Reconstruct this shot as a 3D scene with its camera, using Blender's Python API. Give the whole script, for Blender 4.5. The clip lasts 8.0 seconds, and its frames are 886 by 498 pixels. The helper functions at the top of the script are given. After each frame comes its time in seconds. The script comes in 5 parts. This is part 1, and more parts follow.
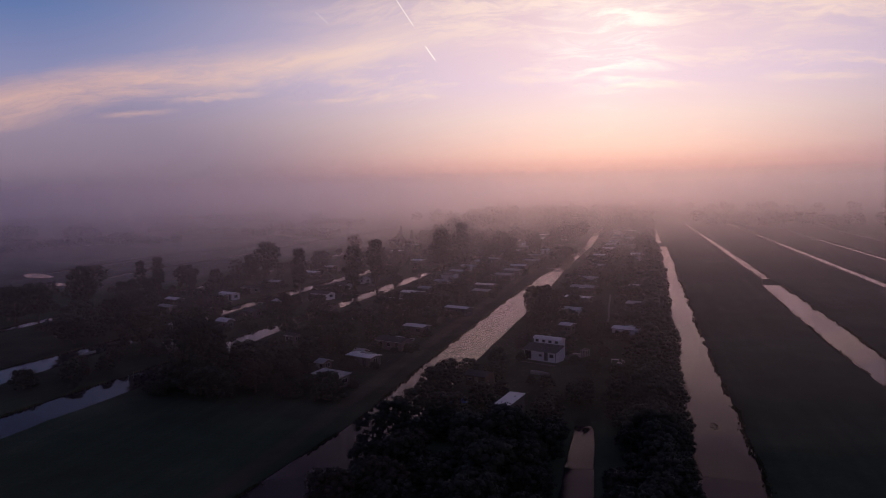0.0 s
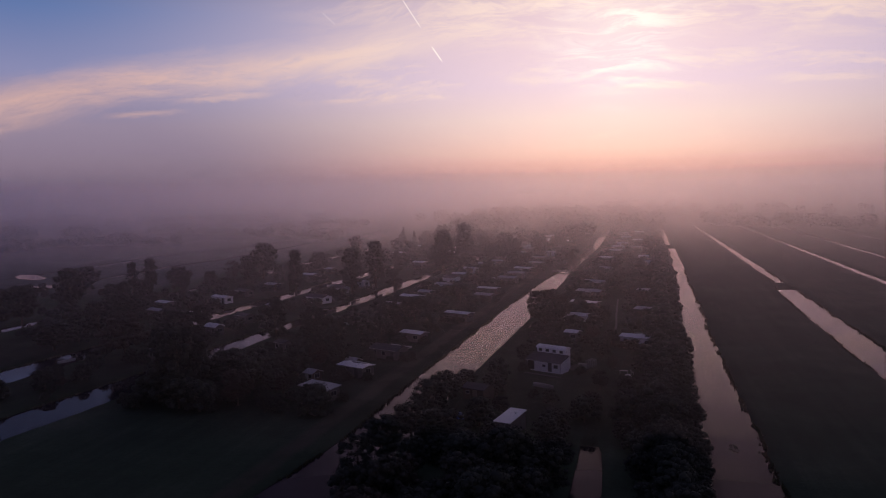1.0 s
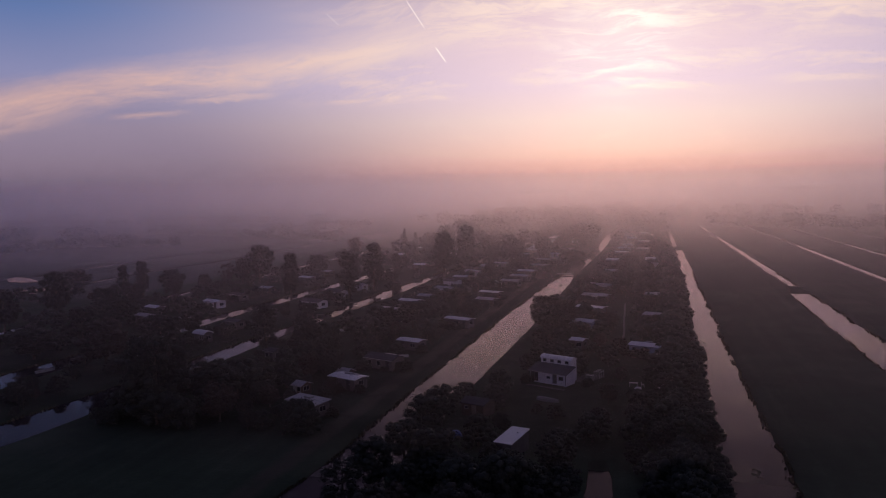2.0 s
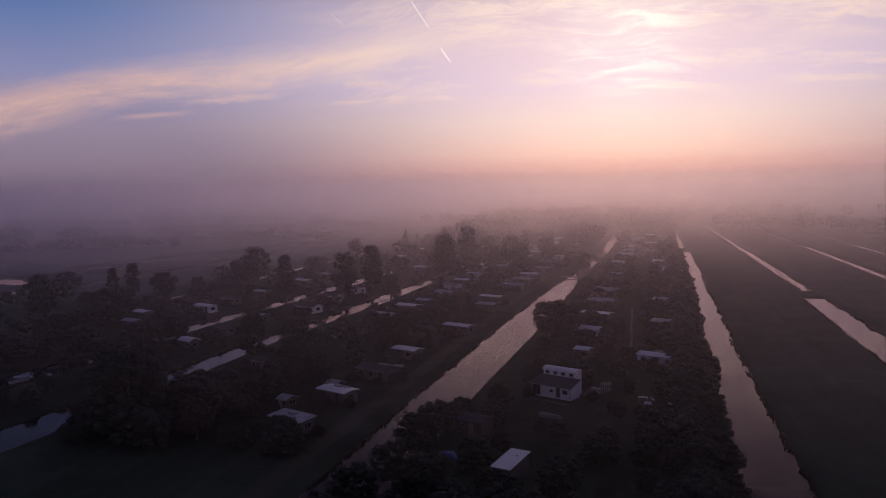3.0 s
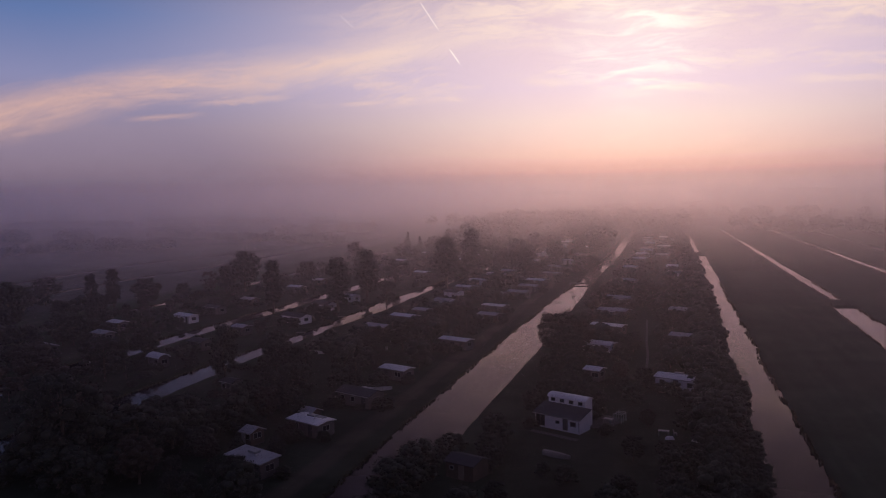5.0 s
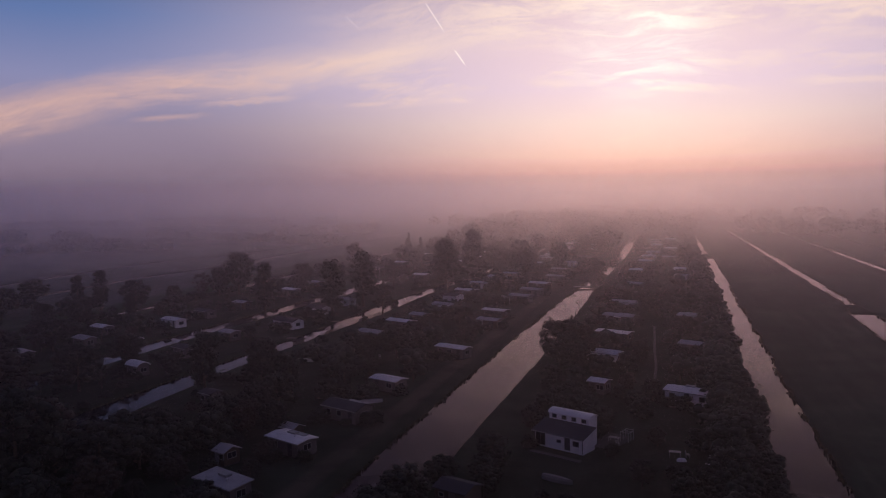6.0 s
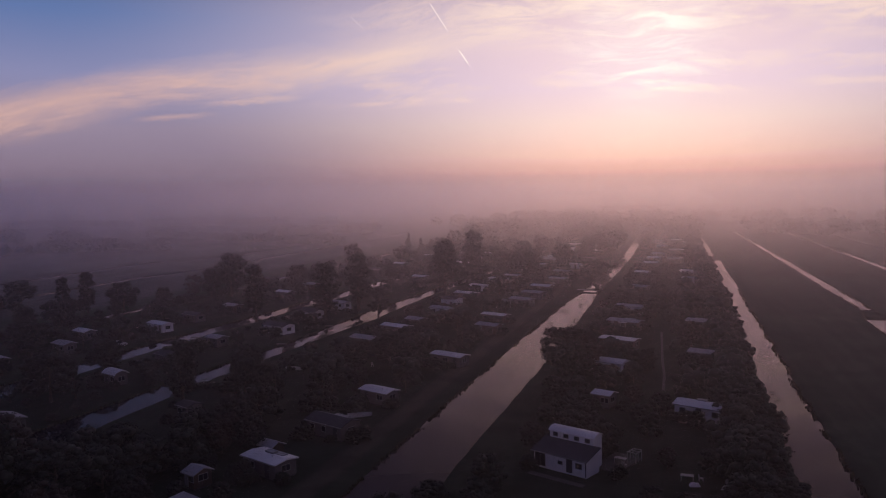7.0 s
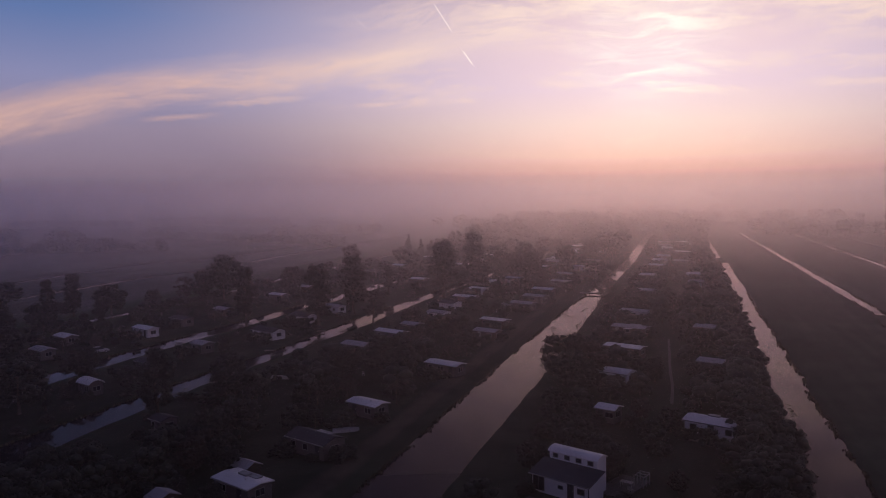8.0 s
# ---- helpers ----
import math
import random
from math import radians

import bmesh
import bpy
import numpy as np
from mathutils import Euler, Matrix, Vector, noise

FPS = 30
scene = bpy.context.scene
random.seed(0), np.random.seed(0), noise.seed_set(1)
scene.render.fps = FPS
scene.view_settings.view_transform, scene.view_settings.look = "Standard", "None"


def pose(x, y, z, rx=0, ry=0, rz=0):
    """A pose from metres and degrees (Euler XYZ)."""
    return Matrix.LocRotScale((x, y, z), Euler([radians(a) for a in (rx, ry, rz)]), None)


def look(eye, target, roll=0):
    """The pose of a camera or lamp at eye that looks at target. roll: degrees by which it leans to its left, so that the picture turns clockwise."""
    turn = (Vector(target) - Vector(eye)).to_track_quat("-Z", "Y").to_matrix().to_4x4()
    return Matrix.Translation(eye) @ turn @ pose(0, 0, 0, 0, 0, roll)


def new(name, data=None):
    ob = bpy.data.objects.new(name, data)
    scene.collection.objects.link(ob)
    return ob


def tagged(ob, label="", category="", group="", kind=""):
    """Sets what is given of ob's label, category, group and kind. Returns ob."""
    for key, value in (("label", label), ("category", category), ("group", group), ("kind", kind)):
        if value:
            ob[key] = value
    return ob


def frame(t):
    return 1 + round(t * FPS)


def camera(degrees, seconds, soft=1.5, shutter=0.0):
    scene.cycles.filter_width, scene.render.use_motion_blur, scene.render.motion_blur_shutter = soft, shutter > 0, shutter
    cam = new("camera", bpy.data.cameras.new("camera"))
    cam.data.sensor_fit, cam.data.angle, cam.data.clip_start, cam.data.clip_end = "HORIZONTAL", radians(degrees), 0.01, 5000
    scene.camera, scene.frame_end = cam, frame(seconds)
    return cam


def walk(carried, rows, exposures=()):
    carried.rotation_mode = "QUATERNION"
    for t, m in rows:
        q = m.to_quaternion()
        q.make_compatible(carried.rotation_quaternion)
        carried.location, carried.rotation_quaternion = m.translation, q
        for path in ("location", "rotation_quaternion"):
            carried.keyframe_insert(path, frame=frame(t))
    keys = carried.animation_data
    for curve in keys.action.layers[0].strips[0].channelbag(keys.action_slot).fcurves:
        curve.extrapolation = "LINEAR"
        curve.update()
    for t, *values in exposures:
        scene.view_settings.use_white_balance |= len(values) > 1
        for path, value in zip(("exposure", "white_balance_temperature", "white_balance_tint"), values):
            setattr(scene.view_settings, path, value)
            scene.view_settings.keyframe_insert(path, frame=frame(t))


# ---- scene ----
cam = camera(59.0, 8.0, soft=0.8)
PATH = [
    (0, (43.256, -10.557, 37.594), (42.811, -8.614, 37.432), -1.4),
    (0.5, (43.045, -5.386, 37.331), (42.592, -3.445, 37.17), -1.4),
    (1, (42.711, -0.456, 37.255), (42.251, 1.483, 37.095), -1.3),
    (1.5, (42.132, 4.246, 37.158), (41.667, 6.185, 36.999), -1.3),
    (3, (40.912, 18.464, 37.002), (40.431, 20.399, 36.845), -1.3),
    (3.5, (40.57, 23.159, 36.828), (40.082, 25.093, 36.673), -1.2),
    (4, (40.286, 27.864, 36.719), (39.791, 29.795, 36.565), -1.2),
    (4.5, (39.885, 32.107, 36.83), (39.386, 34.037, 36.676), -1.3),
    (6, (38.814, 46.133, 36.357), (38.299, 48.06, 36.206), -1.2),
    (6.5, (38.515, 50.748, 36.212), (37.994, 52.673, 36.062), -1.1),
    (7, (38.035, 55.122, 36.142), (37.511, 57.047, 35.991), -1.1),
    (7.5, (37.708, 59.571, 35.927), (37.179, 61.494, 35.778), -1.0),
    (8, (37.356, 63.88, 35.837), (36.823, 65.802, 35.688), -1.0),
]
walk(cam, [(t, look(eye, aim, roll)) for t, eye, aim, roll in PATH])

# ---------------------------------------------------------------- light
SUN_AZIMUTH = -0.6      # degrees clockwise from +y
SUN_ELEVATION = 9.0


def srgb(r, g, b, k=1.0):
    def lin(v):
        v /= 255.0
        return v / 12.92 if v <= 0.04045 else ((v + 0.055) / 1.055) ** 2.4
    return (lin(r) * k, lin(g) * k, lin(b) * k, 1.0)


class Nodes:
    """Short spelling for a node tree."""

    def __init__(self, tree):
        self.t = tree
        tree.nodes.clear()

    def add(self, kind):
        return self.t.nodes.new(kind)

    def link(self, a, b):
        self.t.links.new(a, b)

    def put(self, socket, v):
        if isinstance(v, bpy.types.NodeSocket):
            self.link(v, socket)
        else:
            socket.default_value = v

    def math(self, op, a, b=None, c=None):
        n = self.add("ShaderNodeMath")
        n.operation = op
        for i, v in enumerate((a, b, c)):
            if v is not None:
                self.put(n.inputs[i], v)
        return n.outputs[0]

    def step(self, v, lo, hi, a=0.0, b=1.0):
        """A smooth step of v from lo to hi; lo may be the greater."""
        if not isinstance(hi, bpy.types.NodeSocket) and lo > hi:
            lo, hi, a, b = hi, lo, b, a
        n = self.add("ShaderNodeMapRange")
        n.interpolation_type = "SMOOTHSTEP"
        for i, x in enumerate((v, lo, hi, a, b)):
            self.put(n.inputs[i], x)
        return n.outputs[0]

    def ramp(self, fac, stops, mode="LINEAR"):
        n = self.add("ShaderNodeValToRGB")
        r = n.color_ramp
        r.interpolation = mode
        while len(r.elements) < len(stops):
            r.elements.new(0.5)
        for e, (p, c) in zip(r.elements, stops):
            e.position, e.color = p, c
        self.put(n.inputs[0], fac)
        return n.outputs[0]

    def mix(self, fac, a, b, blend="MIX"):
        n = self.add("ShaderNodeMix")
        n.data_type, n.blend_type = "RGBA", blend
        n.clamp_factor = True
        self.put(n.inputs[0], fac)
        self.put(n.inputs[6], a)
        self.put(n.inputs[7], b)
        return n.outputs[2]

    def noise(self, vec, scale, detail=4.0, rough=0.55, distort=0.0):
        n = self.add("ShaderNodeTexNoise")
        n.inputs["Scale"].default_value = scale
        n.inputs["Detail"].default_value = detail
        n.inputs["Roughness"].default_value = rough
        n.inputs["Distortion"].default_value = distort
        if vec is not None:
            self.link(vec, n.inputs["Vector"])
        return n.outputs[0]

    def xyz(self, x, y, z):
        n = self.add("ShaderNodeCombineXYZ")
        for i, v in enumerate((x, y, z)):
            self.put(n.inputs[i], v)
        return n.outputs[0]


def make_world():
    w = bpy.data.worlds.new("dawn_sky")
    scene.world = w
    w.use_nodes = True
    n = Nodes(w.node_tree)
    d = n.add("ShaderNodeTexCoord").outputs["Generated"]
    s = n.add("ShaderNodeSeparateXYZ")
    n.link(d, s.inputs[0])
    X, Y, Z = s.outputs
    az = n.math("MULTIPLY", n.math("ARCTAN2", X, Y), 57.2958)       # degrees right of +y
    el = n.math("MULTIPLY", n.math("ARCSINE", Z), 57.2958)
    daz = n.math("SUBTRACT", az, SUN_AZIMUTH)
    # fine steps near the horizon: the ramp runs over the square root of height
    h = n.math("POWER", n.math("DIVIDE", n.math("MAXIMUM", n.math("ADD", el, 2.0), 0.0), 92.0), 0.5)
    at = lambda e: ((e + 2.0) / 92.0) ** 0.5
    side = n.ramp(h, [(at(e), c) for e, c in SKY_SIDE])
    front = n.ramp(h, [(at(e), c) for e, c in SKY_SUN])
    wide = n.step(el, 0.0, 10.0, 30.0, 41.0)
    off = n.math("ABSOLUTE", daz)
    f = n.math("SUBTRACT", 1.0, n.step(off, 0.0, wide))
    col = n.mix(f, side, front)
    # pink glow of the dawn over the sky away from the sun
    away = n.step(off, 36.0, 115.0, 1.0, 0.80)
    col = n.mix(1.0, col, n.xyz(n.math("POWER", away, 0.5), n.math("POWER", away, 1.2), n.math("POWER", away, 0.8)), "MULTIPLY")
    # one broad bank of cirrus, low at the far side and high towards the sun
    crest = n.add("ShaderNodeFloatCurve")
    c = crest.mapping.curves[0]
    c.points[0].location, c.points[1].location = CREST[0], CREST[-1]
    for p in CREST[1:-1]:
        c.points.new(*p)
    crest.mapping.update()
    n.put(crest.inputs["Value"], n.math("DIVIDE", n.math("ADD", az, 45.0), 70.0))
    dist = n.math("SUBTRACT", el, n.math("MULTIPLY", crest.outputs[0], 14.0))
    # long streaks that run with the bank, drawn out sideways
    wav = n.math("MULTIPLY", n.math("SUBTRACT", n.noise(n.xyz(n.math("MULTIPLY", az, 0.10), n.math("MULTIPLY", el, 0.16), 1.3), 1.0, 4), 0.5), 2.2)
    lift = n.math("ADD", dist, wav)
    st = n.noise(n.xyz(n.math("MULTIPLY", az, 0.075), n.math("MULTIPLY", lift, 0.55), 3.1), 1.0, 6.0, 0.58, 0.3)
    fine = n.noise(n.xyz(n.math("MULTIPLY", az, 0.20), n.math("MULTIPLY", lift, 1.15), 8.7), 1.0, 7.0, 0.62, 0.7)
    wisp = n.noise(n.xyz(n.math("MULTIPLY", az, 0.55), n.math("MULTIPLY", lift, 2.4), 2.2), 1.0, 7.0, 0.66, 1.0)
    streak = n.math("ADD", n.math("ADD", n.math("MULTIPLY", st, 0.45), n.math("MULTIPLY", fine, 0.35)), n.math("MULTIPLY", wisp, 0.20))
    ragged_edge = n.math("ADD", dist, n.math("MULTIPLY", n.math("SUBTRACT", fine, 0.5), 1.8))
    main = n.math("MULTIPLY", n.step(ragged_edge, 1.9, -0.1), n.step(ragged_edge, -2.3, -0.1))
    main = n.math("MULTIPLY", main, n.step(az, -7.0, -20.0))
    over = n.math("MULTIPLY", n.step(n.math("ADD", az, n.math("MULTIPLY", wav, 2.5)), -27.0, -9.0), n.step(ragged_edge, -2.2, 0.6))
    low = n.math("MULTIPLY", n.step(az, -30.0, -18.0), n.math("MULTIPLY", n.step(el, 5.6, 6.6), n.step(el, 9.6, 8.2)))
    m1 = n.math("MULTIPLY", n.step(streak, 0.34, 0.60, 0.35, 1.0), main)
    m2 = n.math("MULTIPLY", n.math("MULTIPLY", n.step(streak, 0.42, 0.60), over), 0.9)
    m3 = n.math("MULTIPLY", n.math("MULTIPLY", n.step(streak, 0.47, 0.62), low), 0.75)
    mask = n.math("MAXIMUM", n.math("MAXIMUM", m1, m2), m3)
    # single wisps below the bank
    for a0, e0, a1, e1, half, strength in WISPS:
        L = math.hypot(a1 - a0, e1 - e0)
        dx, dy = (a1 - a0) / L, (e1 - e0) / L
        pa, pe = n.math("SUBTRACT", az, a0), n.math("SUBTRACT", n.math("ADD", el, n.math("MULTIPLY", wav, 0.3)), e0)
        along = n.math("ADD", n.math("MULTIPLY", pa, dx), n.math("MULTIPLY", pe, dy))
        across = n.math("ABSOLUTE", n.math("ADD", n.math("SUBTRACT", n.math("MULTIPLY", pe, dx), n.math("MULTIPLY", pa, dy)), n.math("MULTIPLY", n.math("SUBTRACT", wisp, 0.5), half * 2.4)))
        m = n.math("MULTIPLY", n.step(across, half, 0.0), n.math("MULTIPLY", n.step(along, 0.0, L * 0.4), n.step(along, L, L * 0.6)))
        mask = n.math("MAXIMUM", mask, n.math("MULTIPLY", n.math("MULTIPLY", m, n.step(fine, 0.30, 0.55, 0.35, 1.0)), strength))
    mask = n.math("MULTIPLY", mask, n.step(el, 24.0, 12.5))
    cloud = n.mix(f, srgb(226, 180, 164), srgb(255, 230, 214, 1.04))
    col = n.mix(n.math("MULTIPLY", mask, 0.74), col, cloud)
    # the sun behind the veil of cloud
    sd = math.radians(SUN_ELEVATION + 1.2)
    sdir = Vector((math.sin(math.radians(SUN_AZIMUTH)) * math.cos(sd), math.cos(math.radians(SUN_AZIMUTH)) * math.cos(sd), math.sin(sd)))
    dot = n.add("ShaderNodeVectorMath")
    dot.operation = "DOT_PRODUCT"
    n.link(d, dot.inputs[0])
    dot.inputs[1].default_value = sdir
    sep = n.math("MULTIPLY", n.math("ARCCOSINE", n.math("MINIMUM", dot.outputs["Value"], 1.0)), 57.2958)
    glow = n.math("MULTIPLY", n.step(sep, 7.0, 0.0), n.math("ADD", 0.16, n.math("MULTIPLY", n.step(fine, 0.42, 0.7), 0.42)))
    col = n.mix(glow, col, srgb(255, 250, 240, 1.3))

    # two short contrails
    def contrail(a0, e0, a1, e1, width, strength):
        nonlocal col
        L = math.hypot(a1 - a0, e1 - e0)
        dx, dy = (a1 - a0) / L, (e1 - e0) / L
        pa, pe = n.math("SUBTRACT", az, a0), n.math("SUBTRACT", el, e0)
        along = n.math("ADD", n.math("MULTIPLY", pa, dx), n.math("MULTIPLY", pe, dy))
        across = n.math("ABSOLUTE", n.math("SUBTRACT", n.math("MULTIPLY", pe, dx), n.math("MULTIPLY", pa, dy)))
        m = n.math("MULTIPLY", n.step(across, width, 0.0), n.math("MULTIPLY", n.step(along, 0.0, L * 0.15), n.step(along, L, L * 0.8)))
        col = n.mix(n.math("MULTIPLY", m, strength), col, srgb(255, 240, 230, 1.25))

    for line in CONTRAILS:
        contrail(*line)
    # the clear air of the physical sky underneath it all
    sky = n.add("ShaderNodeTexSky")
    sky.sky_type, sky.sun_disc = "NISHITA", False
    sky.sun_elevation, sky.sun_rotation = radians(SUN_ELEVATION), radians(SUN_AZIMUTH)
    base = n.add("ShaderNodeBackground")
    n.link(sky.outputs[0], base.inputs[0])
    base.inputs[1].default_value = 0.002
    bg = n.add("ShaderNodeBackground")
    n.link(col, bg.inputs[0])
    bg.inputs[1].default_value = 1.0
    both = n.add("ShaderNodeAddShader")
    n.link(bg.outputs[0], both.inputs[0])
    n.link(base.outputs[0], both.inputs[1])
    out = n.add("ShaderNodeOutputWorld")
    n.link(both.outputs[0], out.inputs[0])


SKY_SIDE = [(-2, srgb(98, 86, 104)), (0.0, srgb(112, 98, 118)), (2.0, srgb(134, 117, 138)), (4.5, srgb(146, 131, 154)),
            (8, srgb(136, 137, 176)), (12, srgb(96, 118, 168)), (18, srgb(68, 78, 116)), (35, srgb(66, 70, 104)), (90, srgb(74, 72, 102))]
SKY_SUN = [(-2, srgb(140, 112, 122)), (-0.3, srgb(172, 134, 138)), (0.9, srgb(236, 168, 160)), (2.4, srgb(252, 204, 192)), (4.6, srgb(250, 218, 212)),
           (7, srgb(240, 211, 224)), (10, srgb(240, 209, 218)), (12.5, srgb(232, 202, 210)), (18, srgb(138, 120, 146)), (35, srgb(98, 92, 122)), (90, srgb(74, 72, 102))]
# the height of the cloud bank along the horizon, both as parts of their range
CREST = [(0.0, 0.36), (0.05, 0.43), (0.14, 0.54), (0.19, 0.575), (0.25, 0.605), (0.30, 0.64), (0.36, 0.69), (0.43, 0.76), (0.55, 0.80), (0.70, 0.78), (0.85, 0.72), (1.0, 0.66)]
# azimuth and elevation of both ends, half width, strength
WISPS = [(-33.0, 6.1, -24.0, 7.0, 0.45, 0.65), (-26.0, 8.3, -11.0, 6.5, 0.55, 0.55), (-22.5, 6.1, -17.0, 6.5, 0.28, 0.75), (-37.0, 5.0, -30.5, 5.6, 0.30, 0.5),
         (-3.2, 3.0, 0.4, 3.7, 0.16, 0.6), (4.4, 3.0, 6.8, 3.4, 0.14, 0.45), (8.0, 6.9, 17.0, 6.1, 0.45, 0.6), (0.6, 6.6, 4.6, 6.8, 0.22, 0.55), (-9.5, 7.6, -4.0, 7.2, 0.40, 0.5), (-13.5, 3.6, -10.5, 3.3, 0.15, 0.35)]
CONTRAILS = [(-15.9, 13.2, -14.5, 11.1, 0.07, 0.45), (-13.85, 9.95, -13.05, 8.8, 0.08, 0.65), (-14.4, 4.6, -14.15, 4.35, 0.05, 0.5), (-21.6, 12.3, -20.6, 11.4, 0.10, 0.09)]
make_world()

sun_data = bpy.data.lights.new("sun", "SUN")
sun_data.energy, sun_data.angle, sun_data.color = 0.03, radians(40), (1.0, 0.80, 0.66)
sun_a, sun_e = math.radians(SUN_AZIMUTH), math.radians(SUN_ELEVATION)
sun = new("sun", sun_data)
sun.matrix_world = look((0, 0, 0), (-math.sin(sun_a) * math.cos(sun_e), -math.cos(sun_a) * math.cos(sun_e), -math.sin(sun_e)))
scene.view_settings.exposure = 0.0
scene.cycles.transparent_max_bounces = 40

# ---------------------------------------------------------------- materials


def material(name):
    m = bpy.data.materials.new(name)
    m.use_nodes = True
    n = Nodes(m.node_tree)
    b = n.add("ShaderNodeBsdfPrincipled")
    o = n.add("ShaderNodeOutputMaterial")
    n.link(b.outputs[0], o.inputs[0])
    return m, n, b, o


def bump(n, b, height, strength, distance):
    k = n.add("ShaderNodeBump")
    k.inputs["Strength"].default_value, k.inputs["Distance"].default_value = strength, distance
    n.link(height, k.inputs["Height"])
    n.link(k.outputs[0], b.inputs["Normal"])


def surface(name, dark, light, scale=1.0, rough=0.7, spread=0.15, relief=0.15, depth=0.01, metallic=0.0, grime=0.25):
    """A worn surface: two scales of mottling between two colours, grime and fine relief."""
    m, n, b, o = material(name)
    p = n.add("ShaderNodeTexCoord").outputs["Object"]
    big, small = n.noise(p, 0.35 * scale, 3), n.noise(p, 5.0 * scale, 5)
    rnd = n.add("ShaderNodeObjectInfo").outputs["Random"]
    f = n.math("ADD", n.math("MULTIPLY", n.step(big, 0.3, 0.7), 0.55), n.math("MULTIPLY", small, 0.45))
    f = n.math("ADD", f, n.math("MULTIPLY", n.math("SUBTRACT", rnd, 0.5), spread))
    col = n.mix(f, (*dark, 1), (*light, 1))
    stain = n.step(n.noise(p, 1.1 * scale, 5, 0.65, 0.7), 0.52, 0.72)
    col = n.mix(n.math("MULTIPLY", stain, grime), col, (dark[0] * 0.45, dark[1] * 0.45, dark[2] * 0.42, 1))
    n.link(col, b.inputs["Base Color"])
    n.put(b.inputs["Roughness"], n.math("ADD", rough - 0.08, n.math("MULTIPLY", small, 0.16)))
    b.inputs["Metallic"].default_value = metallic
    bump(n, b, small, relief, depth)
    return m


def foliage(name, dark, light, warm=None):
    m, n, b, o = material(name)
    geo = n.add("ShaderNodeNewGeometry")
    rnd = n.add("ShaderNodeObjectInfo").outputs["Random"]
    isl = geo.outputs["Random Per Island"]
    col = n.mix(isl, (*dark, 1), (*light, 1))
    if warm:
        col = n.mix(n.step(rnd, 0.72, 0.98, 0.0, 0.8), col, (*warm, 1))
    n.link(col, b.inputs["Base Color"])
    b.inputs["Roughness"].default_value = 0.7
    b.inputs["Specular IOR Level"].default_value = 0.2
    tr = n.add("ShaderNodeBsdfTranslucent")
    n.link(col, tr.inputs[0])
    mx = n.add("ShaderNodeMixShader")
    mx.inputs[0].default_value = 0.08
    n.link(b.outputs[0], mx.inputs[1])
    n.link(tr.outputs[0], mx.inputs[2])
    n.link(mx.outputs[0], o.inputs[0])
    return m


def grass_ground():
    m, n, b, o = material("grass_ground")
    p = n.add("ShaderNodeNewGeometry").outputs["Position"]
    a, c, e = n.noise(p, 0.012, 4), n.noise(p, 0.12, 5, 0.6), n.noise(p, 1.6, 6, 0.7)
    s = n.add("ShaderNodeSeparateXYZ")
    n.link(p, s.inputs[0])
    # mowing and drainage lines along the plots
    rows = n.noise(n.xyz(n.math("MULTIPLY", s.outputs[0], 0.55), n.math("MULTIPLY", s.outputs[1], 0.012), 0.0), 1.0, 3)
    f = n.math("ADD", n.math("MULTIPLY", a, 0.4), n.math("ADD", n.math("MULTIPLY", c, 0.35), n.math("MULTIPLY", rows, 0.25)))
    col = n.ramp(f, [(0.36, (0.036, 0.058, 0.036, 1)), (0.5, (0.054, 0.082, 0.052, 1)), (0.63, (0.086, 0.112, 0.074, 1))])
    col = n.mix(n.step(e, 0.35, 0.75, 0.0, 0.45), col, (0.032, 0.050, 0.028, 1))
    # dimness on the park's plots is put into the grass colour, not the mown fields
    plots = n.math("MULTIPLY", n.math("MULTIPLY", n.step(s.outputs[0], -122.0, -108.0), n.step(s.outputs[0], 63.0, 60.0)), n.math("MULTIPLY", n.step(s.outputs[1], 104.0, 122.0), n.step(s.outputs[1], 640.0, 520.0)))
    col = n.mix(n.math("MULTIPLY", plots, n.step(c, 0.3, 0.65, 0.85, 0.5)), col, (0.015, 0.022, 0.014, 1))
    # ground haze over the meadows beyond the park, painted as paler grass
    meadow_haze = n.math("MULTIPLY", n.step(s.outputs[0], -128.0, -142.0), n.step(s.outputs[1], 232.0, 262.0))
    col = n.mix(n.math("MULTIPLY", meadow_haze, n.step(rows, 0.3, 0.7, 0.55, 0.95)), col, (0.155, 0.160, 0.150, 1))
    # trodden track on the bank beside the wide canal, bare earth on the banks
    y = s.outputs[1]
    mid = n.math("ADD", n.math("MULTIPLY", y, 0.042), -8.6)
    away = n.math("ABSOLUTE", n.math("SUBTRACT", n.math("SUBTRACT", s.outputs[0], mid), n.math("MULTIPLY", n.math("SUBTRACT", c, 0.5), 1.5)))
    track = n.math("MULTIPLY", n.step(away, 2.5, 0.7), n.step(c, 0.3, 0.6, 0.3, 0.8))
    col = n.mix(track, col, (0.10, 0.086, 0.068, 1))
    low = n.step(s.outputs[2], 0.35, 0.05)
    col = n.mix(n.math("MULTIPLY", low, 0.6), col, (0.034, 0.034, 0.022, 1))
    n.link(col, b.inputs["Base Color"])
    b.inputs["Roughness"].default_value = 0.95
    b.inputs["Specular IOR Level"].default_value = 0.05
    bump(n, b, n.math("ADD", e, n.math("MULTIPLY", c, 1.5)), 0.6, 0.25)
    return m


